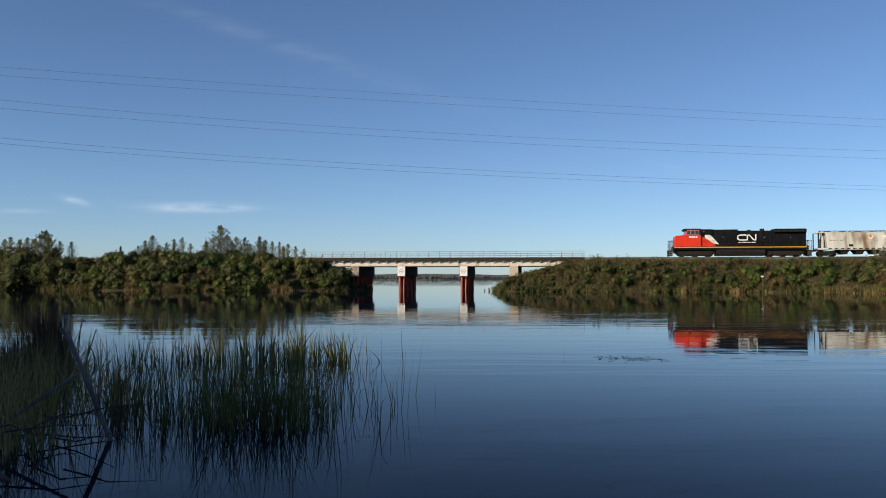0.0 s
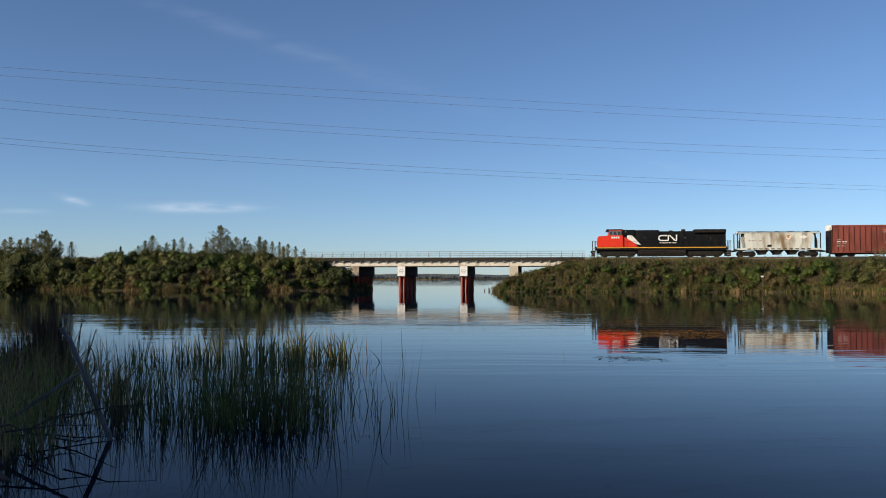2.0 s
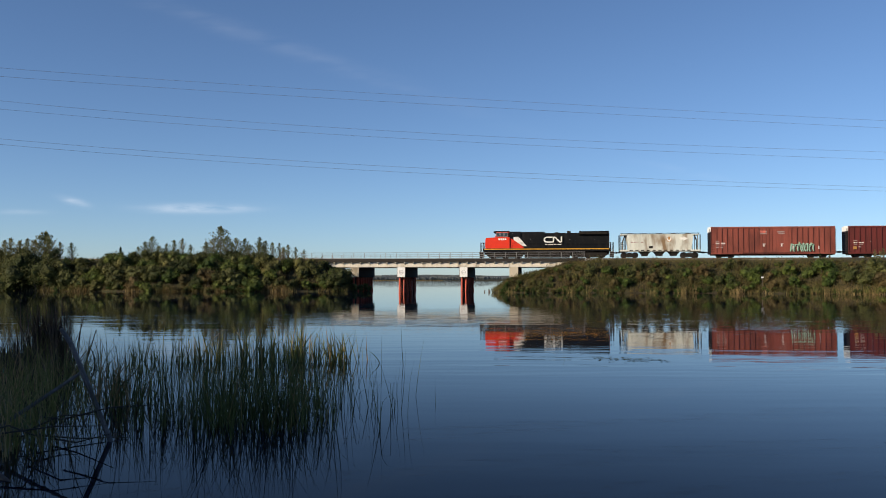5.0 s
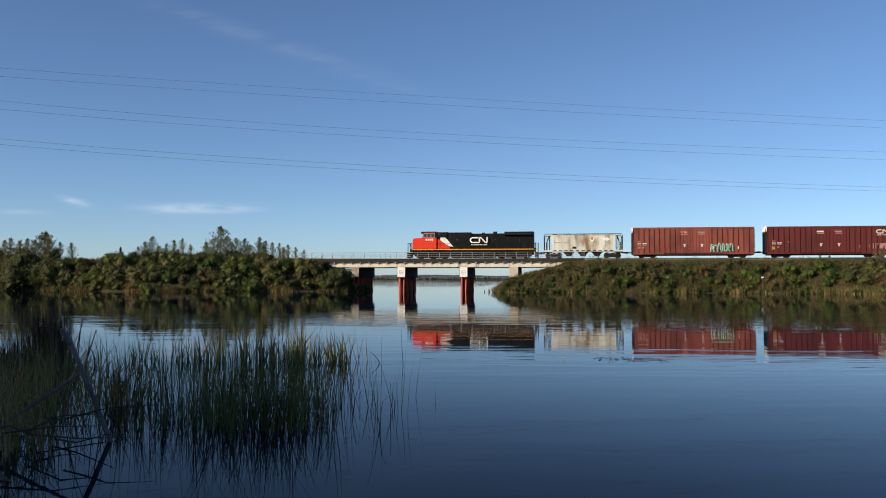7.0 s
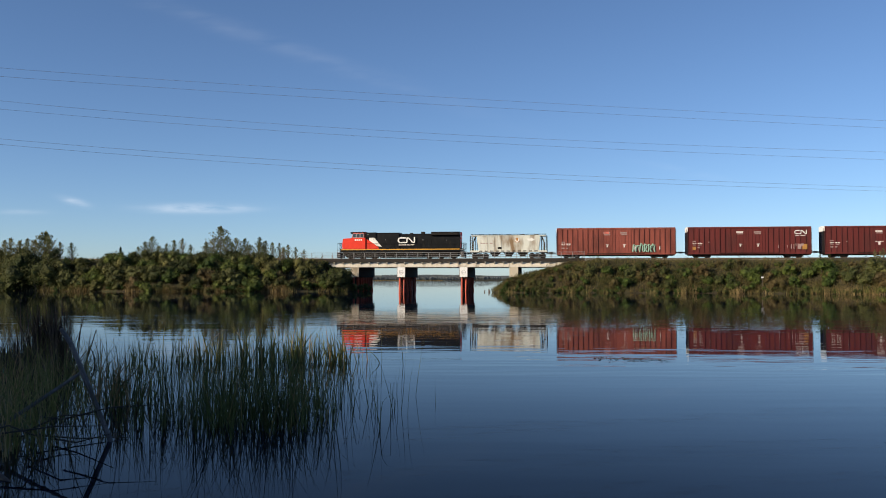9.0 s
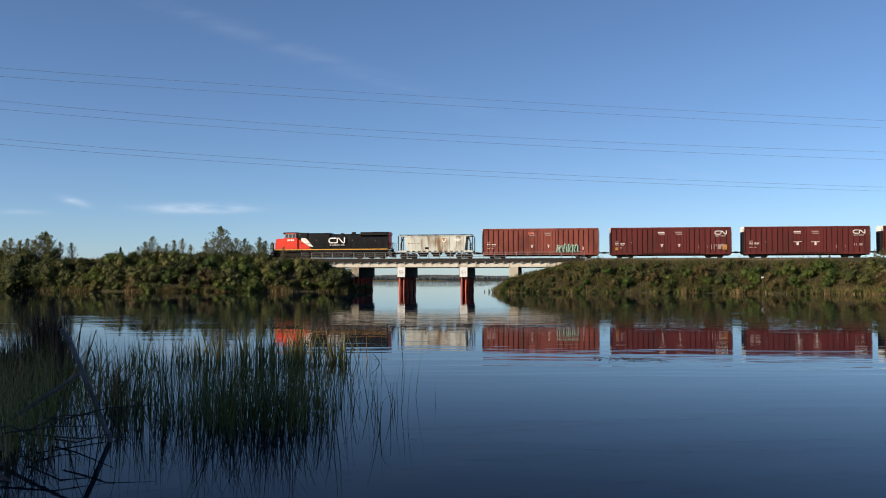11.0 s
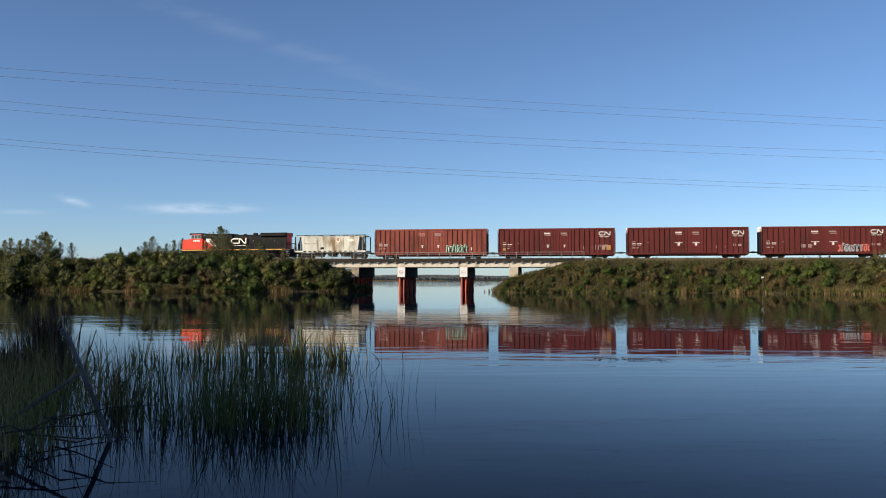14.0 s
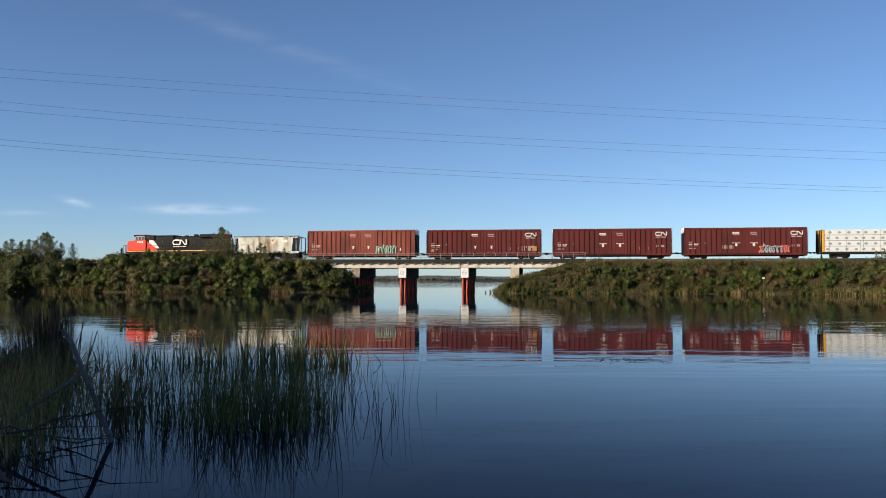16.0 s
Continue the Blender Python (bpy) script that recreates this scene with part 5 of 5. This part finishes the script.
    extrude_xz(arrow, [(3.1, 2.92), (3.7, 2.92), (3.7, 2.72), (4.35, 3.1), (3.7, 3.45), (3.7, 3.28), (3.1, 3.28)], -W - 0.044, -W - 0.003)
    part("pale_patch", arrow, M["loco_white"], car, "white arrow-shaped mark")
    part("black_patch", bx(-1.75, -1.1, -W - 0.044, -W - 0.003, 1.55, 1.9), M["under"], car, "small black stencil panel")
    letter_bars(car, -4.6, 2.45, [(0.35, 0.1), (0.35, 0.1), (0.3, 0.35), (0.45, 0.1)], 0.15, -W - 0.01, M["stencil_faint"])
    CARS.append((car, s))


def disc(x, z, r, y):
    bm = bmesh.new()
    rod(bm, (x, y, z), (x, y + 0.01, z), r, seg=20)
    return bm


def lumber_car(s):
    car = new("lumber_car")
    tagged(car, "yellow bulkhead flatcar loaded with white-wrapped lumber", "flatcar", "freight cars of the train")
    h, W = 11.3, 1.45
    part("deck", bx(-h, h, -W, W, 0.66, 0.94, bevel=0.02), M["under"], car)
    for sgn in (-1, 1):
        part("bulkhead", bx(min(sgn * (h - 0.5), sgn * (h - 0.1)), max(sgn * (h - 0.5), sgn * (h - 0.1)), -W, W, 0.945, 4.5, bevel=0.02), M["lumber_yellow"], car, "yellow end bulkhead")
        for y in (-W + 0.1, -0.5, 0.5, W - 0.1):
            b = bmesh.new()
            extrude_xz(b, [(sgn * (h - 0.095), 0.95), (sgn * (h + 0.1), 0.95), (sgn * (h + 0.02), 4.45), (sgn * (h - 0.095), 4.45)], y - 0.09, y + 0.09)
            part("bulkhead_strut", b, M["end_dark"], car, "dark bulkhead strut")
        coupler(car, sgn * (h + 0.9), sgn)
        freight_truck(car, sgn * 8.2)
    for layer in range(4):
        for i in range(4):
            x0 = -h + 0.53 + i * 5.33
            z0 = 0.99 + layer * 0.88
            bundle = part("wrapped_pack", bx(x0, x0 + 5.3, -W + 0.03, W - 0.03, z0, z0 + 0.84, bevel=0.05), M["wrap"], car, "white-wrapped lumber pack")
            for k in range(4):
                cx = x0 + 0.45 + k * 1.4 + (layer % 2) * 0.35
                mb = bmesh.new()
                extrude_xz(mb, [(cx + 0.27 * math.cos(a), z0 + 0.4 + 0.19 * math.sin(a)) for a in np.linspace(0, 5.7, 10)], -W + 0.018, -W + 0.027)
                part("printed_mark", mb, M["wrap_mark"], bundle)
    for i in range(9):
        x = -h + 1.2 + i * (2 * h - 2.4) / 8
        part("strap", bx(x - 0.015, x + 0.015, -W + 0.005, -W + 0.016, 0.95, 4.5), M["galv"], car)
    CARS.append((car, s))


def locomotive(s):
    """Six-axle road diesel with a wide nose, heading west; s is its middle."""
    car = new("locomotive")
    tagged(car, "black and red-orange freight diesel locomotive with white stripe", "locomotive")
    h = 11.15
    K, R, U = M["loco_black"], M["loco_red"], M["under"]

    def at(d):
        return d - h
    part("frame", bx(at(0.75), at(21.6), -1.5, 1.5, 1.14, 1.6, bevel=0.02), K, car)
    part("underframe", bx(at(1.0), at(21.3), -0.9, 0.9, 0.62, 1.135), U, car)
    part("sill_stripe", bx(at(0.95), at(21.3), -1.515, -1.502, 1.46, 1.6), M["yellow"], car, "yellow sill stripe")
    part("walkway", bx(at(0.75), at(21.6), -1.53, 1.53, 1.603, 1.66), K, car)
    # nose and cab
    nb = bmesh.new()
    extrude_xz(nb, [(at(1.15), 1.57), (at(1.05), 2.2), (at(1.15), 3.25), (at(1.35), 3.42), (at(2.75), 3.5), (at(2.75), 1.57)], -1.42, 1.42)
    part("nose", nb, R, car, "red-orange wide nose")
    cb = bmesh.new()
    extrude_yz(cb, [(-1.5, 1.575), (-1.5, 3.52), (1.5, 3.52), (1.5, 1.575)], at(2.755), at(5.15))
    cab = part("cab", cb, R, car, "red-orange crew cab")
    ub = bmesh.new()
    extrude_xz(ub, [(at(2.76), 3.525), (at(3.0), 4.4), (at(5.15), 4.4), (at(5.15), 3.525)], -1.48, 1.48)
    part("upper_cab", ub, R, cab, "red cab side with large windows")
    part("cab_door", bx(at(4.72), at(5.12), -1.512, -1.502, 1.75, 3.4, bevel=0.003), R, cab, "red side door")
    part("cab_roof", bx(at(2.5), at(5.2), -1.48, 1.48, 4.2, 4.54, bevel=0.12), K, cab)
    part("windshield", bx(at(2.82), at(2.9), -1.3, 1.3, 3.7, 4.25), M["glass"], cab)
    for a, b in ((2.98, 3.5), (3.62, 4.15), (4.27, 4.8)):
        part("cab_window", bx(at(a), at(b), -1.497, -1.483, 3.62, 4.2, bevel=0.003), M["glass"], cab)
        fb = bmesh.new()
        for q in (a - 0.05, b):
            box(fb, at(q), at(q + 0.05), -1.51, -1.483, 3.57, 4.25)
        box(fb, at(a - 0.05), at(b + 0.05), -1.51, -1.483, 3.55, 3.6)
        box(fb, at(a - 0.05), at(b + 0.05), -1.51, -1.483, 4.2, 4.26)
        part("window_frame", fb, M["galv"], cab)
    letter_bars(car, at(3.3), 3.03, [(0.26, 0.08), (0.26, 0.08), (0.26, 0.08), (0.26, 0.1)], 0.3, -1.512, M["loco_white"], "number_bar")
    part("headlight", disc(0, 0, 0.01, 0), M["loco_white"], car).location = (at(1.12), 0, 2.9)
    # red panel behind the cab, white slanted stripe, long black hood
    rb = bmesh.new()
    extrude_xz(rb, [(at(5.155), 1.575), (at(5.155), 3.42), (at(5.9), 2.97), (at(7.2), 2.08), (at(7.45), 1.8), (at(7.45), 1.575)], -1.3, 1.3)
    part("side_panel", rb, R, car)
    wb = bmesh.new()
    extrude_xz(wb, [(at(5.78), 3.55), (at(6.6), 3.55), (at(7.98), 2.0), (at(7.22), 2.08), (at(5.78), 3.06)], -1.306, -1.29)
    part("white_stripe", wb, M["loco_white"], car, "white slanted stripe")
    hb = bmesh.new()
    extrude_yz(hb, [(-1.28, 1.575), (-1.28, 4.15), (-1.05, 4.38), (1.05, 4.38), (1.28, 4.15), (1.28, 1.575)], at(5.16), at(10.9))
    part("equipment_hood", hb, K, car, "black equipment hood")
    part("brow", bx(at(5.16), at(7.0), -1.45, 1.45, 3.58, 4.42, bevel=0.05), K, car)
    part("cab_shoulder", bx(at(4.9), at(5.155), -1.5, 1.5, 3.53, 4.3, bevel=0.02), K, car)
    for x, z in ((8.6, 3.15), (15.0, 3.1), (19.0, 3.05), (5.6, 4.1)):
        part("marker_light", disc(at(x), z, 0.07, -1.46 if x < 6 else -1.325 if x < 10 else -1.06), M["galv"], car, "small pale walkway light")
    eb = bmesh.new()
    extrude_yz(eb, [(-1.0, 1.575), (-1.0, 4.0), (-0.8, 4.18), (0.8, 4.18), (1.0, 4.0), (1.0, 1.575)], at(10.905), at(16.5))
    part("engine_hood", eb, K, car, "black engine hood with access doors")
    for i in range(9):
        x = 11.0 + i * 0.61
        part("hood_door", bx(at(x), at(x + 0.56), -1.035, -1.003, 1.75, 3.35, bevel=0.01), K, car)
    for i in range(8):
        x = 5.7 + i * 0.64
        part("hood_door", bx(at(x), at(x + 0.58), -1.3, -1.283, 1.75, 3.3, bevel=0.006), K, car) if x > 7.9 else None
    part("exhaust_stack", bx(at(14.55), at(15.15), -0.35, 0.35, 4.15, 4.52, bevel=0.05), U, car)
    part("horn", bx(at(12.6), at(13.1), -0.15, 0.15, 4.15, 4.36, bevel=0.03), U, car)
    xb = bmesh.new()
    extrude_yz(xb, [(-1.0, 1.575), (-1.0, 3.75), (-1.5, 3.9), (-1.5, 4.3), (-1.3, 4.44), (1.3, 4.44), (1.5, 4.3), (1.5, 3.9), (1.0, 3.75), (1.0, 1.575)], at(16.505), at(21.3))
    part("radiator_hood", xb, K, car, "black radiator section with flared wings")
    for i in range(5):
        part("radiator_grille", bx(at(16.7 + i * 0.87), at(17.45 + i * 0.87), -1.512, -1.502, 3.95, 4.25), U, car)
    part("rear_face", bx(at(21.305), at(21.36), -0.95, 0.95, 1.6, 4.4, bevel=0.02), R, car, "red rear end of the hood")
    # tank, air reservoirs, steps, pilot
    tb = bmesh.new()
    extrude_yz(tb, [(-1.45, 1.11), (-1.5, 0.7), (-1.2, 0.16), (1.2, 0.16), (1.5, 0.7), (1.45, 1.11)], at(7.6), at(15.0))
    part("fuel_tank", tb, U, car, "dark grey fuel tank")
    ab = bmesh.new()
    rod(ab, (at(8.0), -1.42, 0.98), (at(12.0), -1.42, 0.98), 0.16, seg=12)
    part("air_reservoir", ab, U, car)
    for x, sgn in ((at(0.45), -1), (at(21.75), 1)):
        pb = bmesh.new()
        box(pb, x - 0.25, x + 0.25, -1.45, 1.45, 0.2, 1.1)
        box(pb, x + sgn * 0.22 - 0.06, x + sgn * 0.22 + 0.06, -1.45, 1.45, 0.12, 0.85)
        part("pilot", pb, U, car)
        st = bmesh.new()
        for k in range(4):
            box(st, x - 0.32, x + 0.32, -1.53, -1.2, 0.35 + k * 0.35, 0.4 + k * 0.35)
        part("steps", st, M["galv"], car)
        coupler(car, (at(0) if sgn < 0 else at(22.25)), sgn)
    # handrails along the walkway
    rail = bmesh.new()
    for y in (-1.5, 1.5):
        rod(rail, (at(5.4), y, 2.55), (at(21.5), y, 2.55), 0.02, seg=6)
        rod(rail, (at(0.4), y, 2.6), (at(1.0), y, 2.6), 0.025, seg=6)
    part("handrail", rail, K, car)
    post = None
    for i in range(12):
        x = at(5.6 + i * 1.44)
        if post is None:
            pb = bmesh.new()
            rod(pb, (0, -1.5, 1.55), (0, -1.5, 2.55), 0.02, seg=6)
            post = part("handrail_post", pb, K, car)
            post.location.x = x
        else:
            again("handrail_post", post, car, x)
    for x in (at(0.3), at(0.75), at(21.6), at(22.0)):
        pb = bmesh.new()
        for y in (-1.45, -0.6, 0.6, 1.45):
            rod(pb, (x, y, 0.9), (x, y, 2.6), 0.03, seg=6)
        rod(pb, (x, -1.45, 2.6), (x, 1.45, 2.6), 0.03, seg=6)
        part("end_railing", pb, K, car)
    # six axles in two trucks
    for c in (4.35, 18.0):
        fb = bmesh.new()
        for y in (-1.02, 1.02):
            extrude_xz(fb, [(-2.95, 0.5), (-2.85, 0.98), (2.85, 0.98), (2.95, 0.5), (2.5, 0.24), (-2.5, 0.24)], y - 0.1, y + 0.1)
            for q in (-2.05, 0, 2.05):
                box(fb, q - 0.24, q + 0.24, y - 0.16, y + 0.16, 0.34, 0.72, bevel=0.03)
                for d in (-0.45, 0.45):
                    rod(fb, (q + d, y, 0.5), (q + d, y, 0.98), 0.1, seg=8)
        box(fb, -2.7, 2.7, -0.6, 0.6, 0.16, 1.1)
        tr = part("truck", fb, U, car, "dark grimy three-axle truck")
        tr.location.x = at(c)
        for q in (-2.05, 0, 2.05):
            wheel_mesh(tr, q, 0.533)
    emblem(car, at(10.75), 2.5, 1.12, -1.325, M["loco_white"], "white railway emblem")
    letter_bars(car, at(10.95), 2.22, [(0.3, 0.08), (0.9, 0.12), (0.5, 0.1), (0.65, 0.1)], 0.13, -1.325, M["stencil"], "letter_bar")
    CARS.append((car, s))


locomotive(-1.09)
hopper_car(17.1)
boxcar(34.5, M["box_red"], "faded brick-red boxcar with pale green spray paint", tag="green")
boxcar(55.33, M["box_maroon"], "dark maroon boxcar with a white emblem and ochre panel", tag="ochre", emblem_x=6.9)
boxcar(76.24, M["box_maroon"], "dark maroon boxcar with a white emblem", emblem_x=6.9)
boxcar(97.1, M["box_maroon"], "dark maroon boxcar with salmon and grey spray paint", tag="red", emblem_x=6.9)
lumber_car(119.95)


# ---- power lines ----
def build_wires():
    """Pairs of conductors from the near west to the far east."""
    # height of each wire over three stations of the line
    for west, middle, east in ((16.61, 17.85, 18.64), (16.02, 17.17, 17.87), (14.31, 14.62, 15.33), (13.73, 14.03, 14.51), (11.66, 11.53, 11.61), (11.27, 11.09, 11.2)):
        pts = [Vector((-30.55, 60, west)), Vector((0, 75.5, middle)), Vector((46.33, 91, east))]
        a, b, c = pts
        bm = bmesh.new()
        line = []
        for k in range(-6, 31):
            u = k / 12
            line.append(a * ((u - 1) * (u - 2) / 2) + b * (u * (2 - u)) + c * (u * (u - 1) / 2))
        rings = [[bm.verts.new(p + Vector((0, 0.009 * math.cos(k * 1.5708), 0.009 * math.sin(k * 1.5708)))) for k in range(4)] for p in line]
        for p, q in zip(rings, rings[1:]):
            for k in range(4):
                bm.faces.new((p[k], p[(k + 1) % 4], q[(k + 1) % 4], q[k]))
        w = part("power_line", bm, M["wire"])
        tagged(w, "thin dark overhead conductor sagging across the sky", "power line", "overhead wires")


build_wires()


# ---- near shore: reeds, dead branches, weed ----
def build_reeds():
    rng = np.random.default_rng(21)

    def bed(name, label, regions, h0, h1, w, lean, mats, straw=0.15):
        green, dry = [], []
        for cx, cy, rx, ry, n in regions:
            for i in range(n):
                x, y = cx + rng.normal(0, rx), cy + rng.normal(0, ry)
                (dry if rng.random() < straw else green).append((x, y, -0.3))
        for spots, mt, nm in ((green, mats[0], name), (dry, mats[1], name)):
            if spots:
                vs, fs = blades(rng, spots, h0 + 0.3, h1 + 0.3, w, lean, 8, 0.10, 0.2)
                tagged(mesh_object(nm, vs, fs, mt), label if mt is mats[0] else "dry straw-coloured reeds standing in shallow water", "reeds", kind="stuff")

    gm = (M["reed"], M["straw"])
    bed("reed_bed", "green reeds standing in shallow water",
        [(-3.3, 12.6, 0.55, 0.8, 230), (-2.35, 11.7, 0.5, 0.45, 190), (-2.5, 11.2, 0.6, 0.4, 190), (-3.3, 11.9, 0.4, 0.5, 110), (-2.5, 13.0, 0.60, 1.0, 270), (-3.2, 14.6, 0.75, 1.0, 120), (-1.95, 13.2, 0.28, 0.8, 130), (-3.9, 13.6, 0.55, 0.8, 70), (-5.2, 14.5, 0.5, 1.0, 60), (-4.0, 11.6, 0.3, 0.5, 60)], 0.35, 1.2, 0.013, 0.2, gm, 0.08)
    bed("reed_bed", "dry leafy cattails standing in shallow water",
        [(-4.85, 13.2, 0.12, 0.2, 34), (-4.7, 13.6, 0.1, 0.1, 16), (-5.2, 13.7, 0.13, 0.2, 34), (-5.0, 13.4, 0.1, 0.2, 24)], 0.5, 1.12, 0.026, 0.26, gm, 0.5)
    bed("reed_bed", "thin green reeds scattered over open water",
        [(-3.9, 17.2, 1.0, 1.4, 55), (-6.0, 18.0, 0.9, 1.4, 55), (-3.2, 19.5, 0.9, 1.0, 50), (-5.0, 20.5, 1.3, 0.7, 70), (-3.4, 20.3, 0.7, 0.4, 40)], 0.4, 1.12, 0.023, 0.24, gm, 0.15)
    # clumps of cattails further out: azimuth, height, leaves
    for az, top, count in ((-0.227, 1.35, 26), (-0.206, 1.25, 24), (-0.193, 0.95, 16), (-0.166, 1.14, 40), (-0.172, 0.95, 20), (-0.144, 0.8, 14), (-0.127, 0.93, 18), (-0.113, 0.9, 16), (-0.279, 0.9, 22), (-0.30, 0.75, 18), (-0.333, 0.6, 14), (-0.347, 0.7, 12), (-0.255, 0.8, 18), (-0.262, 1.0, 10)):
        bed("cattail_clump", "clump of leafy green cattails in shallow water", [(az * 20.6, 20.6, 0.09, 0.15, count)], top * 0.55, top, 0.036, 0.22, gm, 0.25)
    bed("reed_bed", "a few single green rushes in open water", [(-0.64, 12.7, 0.10, 0.25, 7), (-1.0, 12.9, 0.2, 0.5, 11)], 0.5, 1.05, 0.009, 0.1, gm, 0.0)
    bed("reed_bed", "dense dark reeds at the shore", [(-7.4, 15.6, 0.65, 1.2, 380), (-7.2, 13.9, 0.6, 0.9, 180), (-5.0, 9.8, 0.4, 0.4, 280), (-5.9, 11.6, 0.45, 0.6, 260), (-5.2, 12.0, 0.2, 0.4, 60)], 0.4, 1.15, 0.016, 0.3, gm, 0.3)
    dead = (M["reed_dead"], M["reed_dead"])
    bed("reed_bed", "dark rotting reeds crowded into a tall tussock", [(-8.55, 19.0, 0.2, 0.25, 330)], 0.6, 1.68, 0.042, 0.14, dead, 0.0)
    bed("reed_bed", "dark matted reeds at the foot of a tussock", [(-8.8, 18.8, 0.4, 0.4, 420)], 0.3, 1.0, 0.036, 0.3, dead, 0.0)
    bed("reed_bed", "brown broken reeds bent over at the shore", [(-9.6, 18.4, 0.7, 0.9, 420), (-7.7, 17.2, 0.4, 0.6, 120)], 0.4, 1.0, 0.03, 0.9, dead, 0.0)
    bed("reed_bed", "single rush far out in the open water", [(3.0, 21.0, 0.02, 0.02, 2), (-0.09, 13.6, 0.01, 0.02, 1)], 0.25, 0.5, 0.010, 0.1, gm, 0.0)


build_reeds()


def branch(name, label, pts, radii, material=M["dead_wood"]):
    bm = bmesh.new()
    for (a, ra), (b, rb) in zip(zip(pts, radii), zip(pts[1:], radii[1:])):
        rod(bm, a, b, ra, rb, 9)
    tagged(part(name, bm, material), label, "branch")


branch("fallen_branch", "bleached dead tree trunk leaning out of the water", [(-3.8, 10.2, -0.4), (-3.95, 10.4, 0.0), (-4.2, 10.45, 0.55), (-4.48, 10.5, 1.15), (-4.62, 10.55, 1.32)], [0.03, 0.03, 0.031, 0.029, 0.026])
branch("fallen_branch", "thin bleached branch leaning on the dead trunk", [(-4.35, 10.6, 0.82), (-4.75, 10.3, 0.5), (-5.2, 10.0, 0.15), (-5.5, 9.8, -0.2)], [0.018, 0.022, 0.025, 0.028])
branch("fallen_branch", "dark sodden branch lying at the shore", [(-5.6, 9.7, 0.3), (-4.3, 8.5, 0.02), (-3.6, 7.9, -0.15)], [0.028, 0.028, 0.02], M["tie"])


def build_brush_pile():
    rng = np.random.default_rng(41)
    bm = bmesh.new()
    for i in range(11):
        x, y = rng.uniform(-5.6, -4.35), rng.uniform(8.8, 10.6)
        a, ln = rng.normal(0.0, 0.6), rng.uniform(0.4, 1.2)
        z = rng.uniform(0.0, 0.35)
        p = Vector((x, y, z))
        q = p + Vector((math.cos(a) * ln / 2, math.sin(a) * ln / 2, rng.normal(0, 0.12)))
        e = q + Vector((math.cos(a + 0.3) * ln / 2, math.sin(a + 0.3) * ln / 2, rng.normal(0, 0.15)))
        rod(bm, p, q, 0.012, 0.009, 5)
        rod(bm, q, e, 0.009, 0.003, 5)
    tagged(part("brush_pile", bm, M["timber_and_shade"]), "tangle of dark dead twigs at the water's edge", "brush", kind="stuff")


build_brush_pile()


def build_weed():
    rng = np.random.default_rng(31)
    verts = []
    for i in range(100):
        x, y = rng.uniform(3.7, 5.3), 0
        y = 20.9 - 0.25 * (x - 4.5) + rng.normal(0, 0.3)
        a, r = rng.uniform(0, 6.28), rng.uniform(0.03, 0.08)
        for k, q in enumerate((1, 0.5, 1, 0.5)):
            verts.append((x + q * r * math.cos(a + k * 1.57), y + q * r * math.sin(a + k * 1.57), 0.006 + 0.012 * rng.random()))
    tagged(mesh_object("floating_weed", verts, quads(100), M["weed"]), "dark floating pond weed on the water", "water plants", kind="stuff")


build_weed()

for az, h in ((0.0475, 0.3), (0.0525, 0.5), (0.0535, 0.25), (0.0595, 0.35)):
    y = 133.0
    bm = bmesh.new()
    rod(bm, (az * y, y, -2.2), (az * y + 0.05, y, h), 0.11, 0.09, 7)
    tagged(part("wooden_stake", bm, M["bark"]), "dark wooden stake standing in the channel", "stake", "stakes in the channel")

sign = new("marker_sign")
tagged(sign, "small white marker board on a stake in the bank", "sign")
sv = Vector((0.367 * 120, 120, 0))
sv.z = ground_z(sv.x, sv.y)
sign.location = sv
part("post", bx(-0.03, 0.03, -0.03, 0.03, -0.3, 1.5), M["bark"], sign)
part("board", bx(-0.18, 0.18, -0.06, -0.032, 1.3, 1.5), M["marker_white"], sign, "white painted board")


# ---- trees on the shore behind the camera, which shade the near water ----
def build_shade_trees():
    rng = np.random.default_rng(77)
    proto = make_tree(90, 14.0, 5.0, M["leaf_green"], 5200, 0.42, 0.12, 0.35)
    for i, (x, y, k) in enumerate(((-27.4, 0.5, 0.95), (-24.7, -2, 0.82), (-22, -5, 0.715), (-19.3, -8, 0.69), (-16.6, -11, 0.69), (-14, -14, 0.69), (-11.3, -17, 0.69), (-31, -3, 1.08), (-33.5, -2.5, 1.04), (-36, -2, 1.06), (-40, -1, 1.12), (-26, -0.8, 0.9), (-23.3, -3.6, 0.85), (-20.7, -6.5, 0.8))):
        q = radians(-4)
        x, y = -3 + (x + 3) * math.cos(q) - (y - 12) * math.sin(q), 12 + (x + 3) * math.sin(q) + (y - 12) * math.cos(q)
        place(proto, x, y, ground_z(x, y) - 0.1, k, rng.uniform(0, 360), "tall leafy green tree on the near shore", "tree", "trees on the near shore")
    for o in (*proto.children_recursive, proto):
        bpy.data.objects.remove(o)


build_shade_trees()


# ---- everything that moves ----
def motions():
    times = [i * 1.0 for i in range(17)]
    for car, s in CARS:
        walk(car, [(t, line_pose(s - run(t), RAIL)) for t in times])
    for w, x, r in WHEELSETS:
        walk(w, [(i * 0.1, pose(x, 0, r, 0, -math.degrees(run(i * 0.1) / r), 0)) for i in range(161)])


motions()
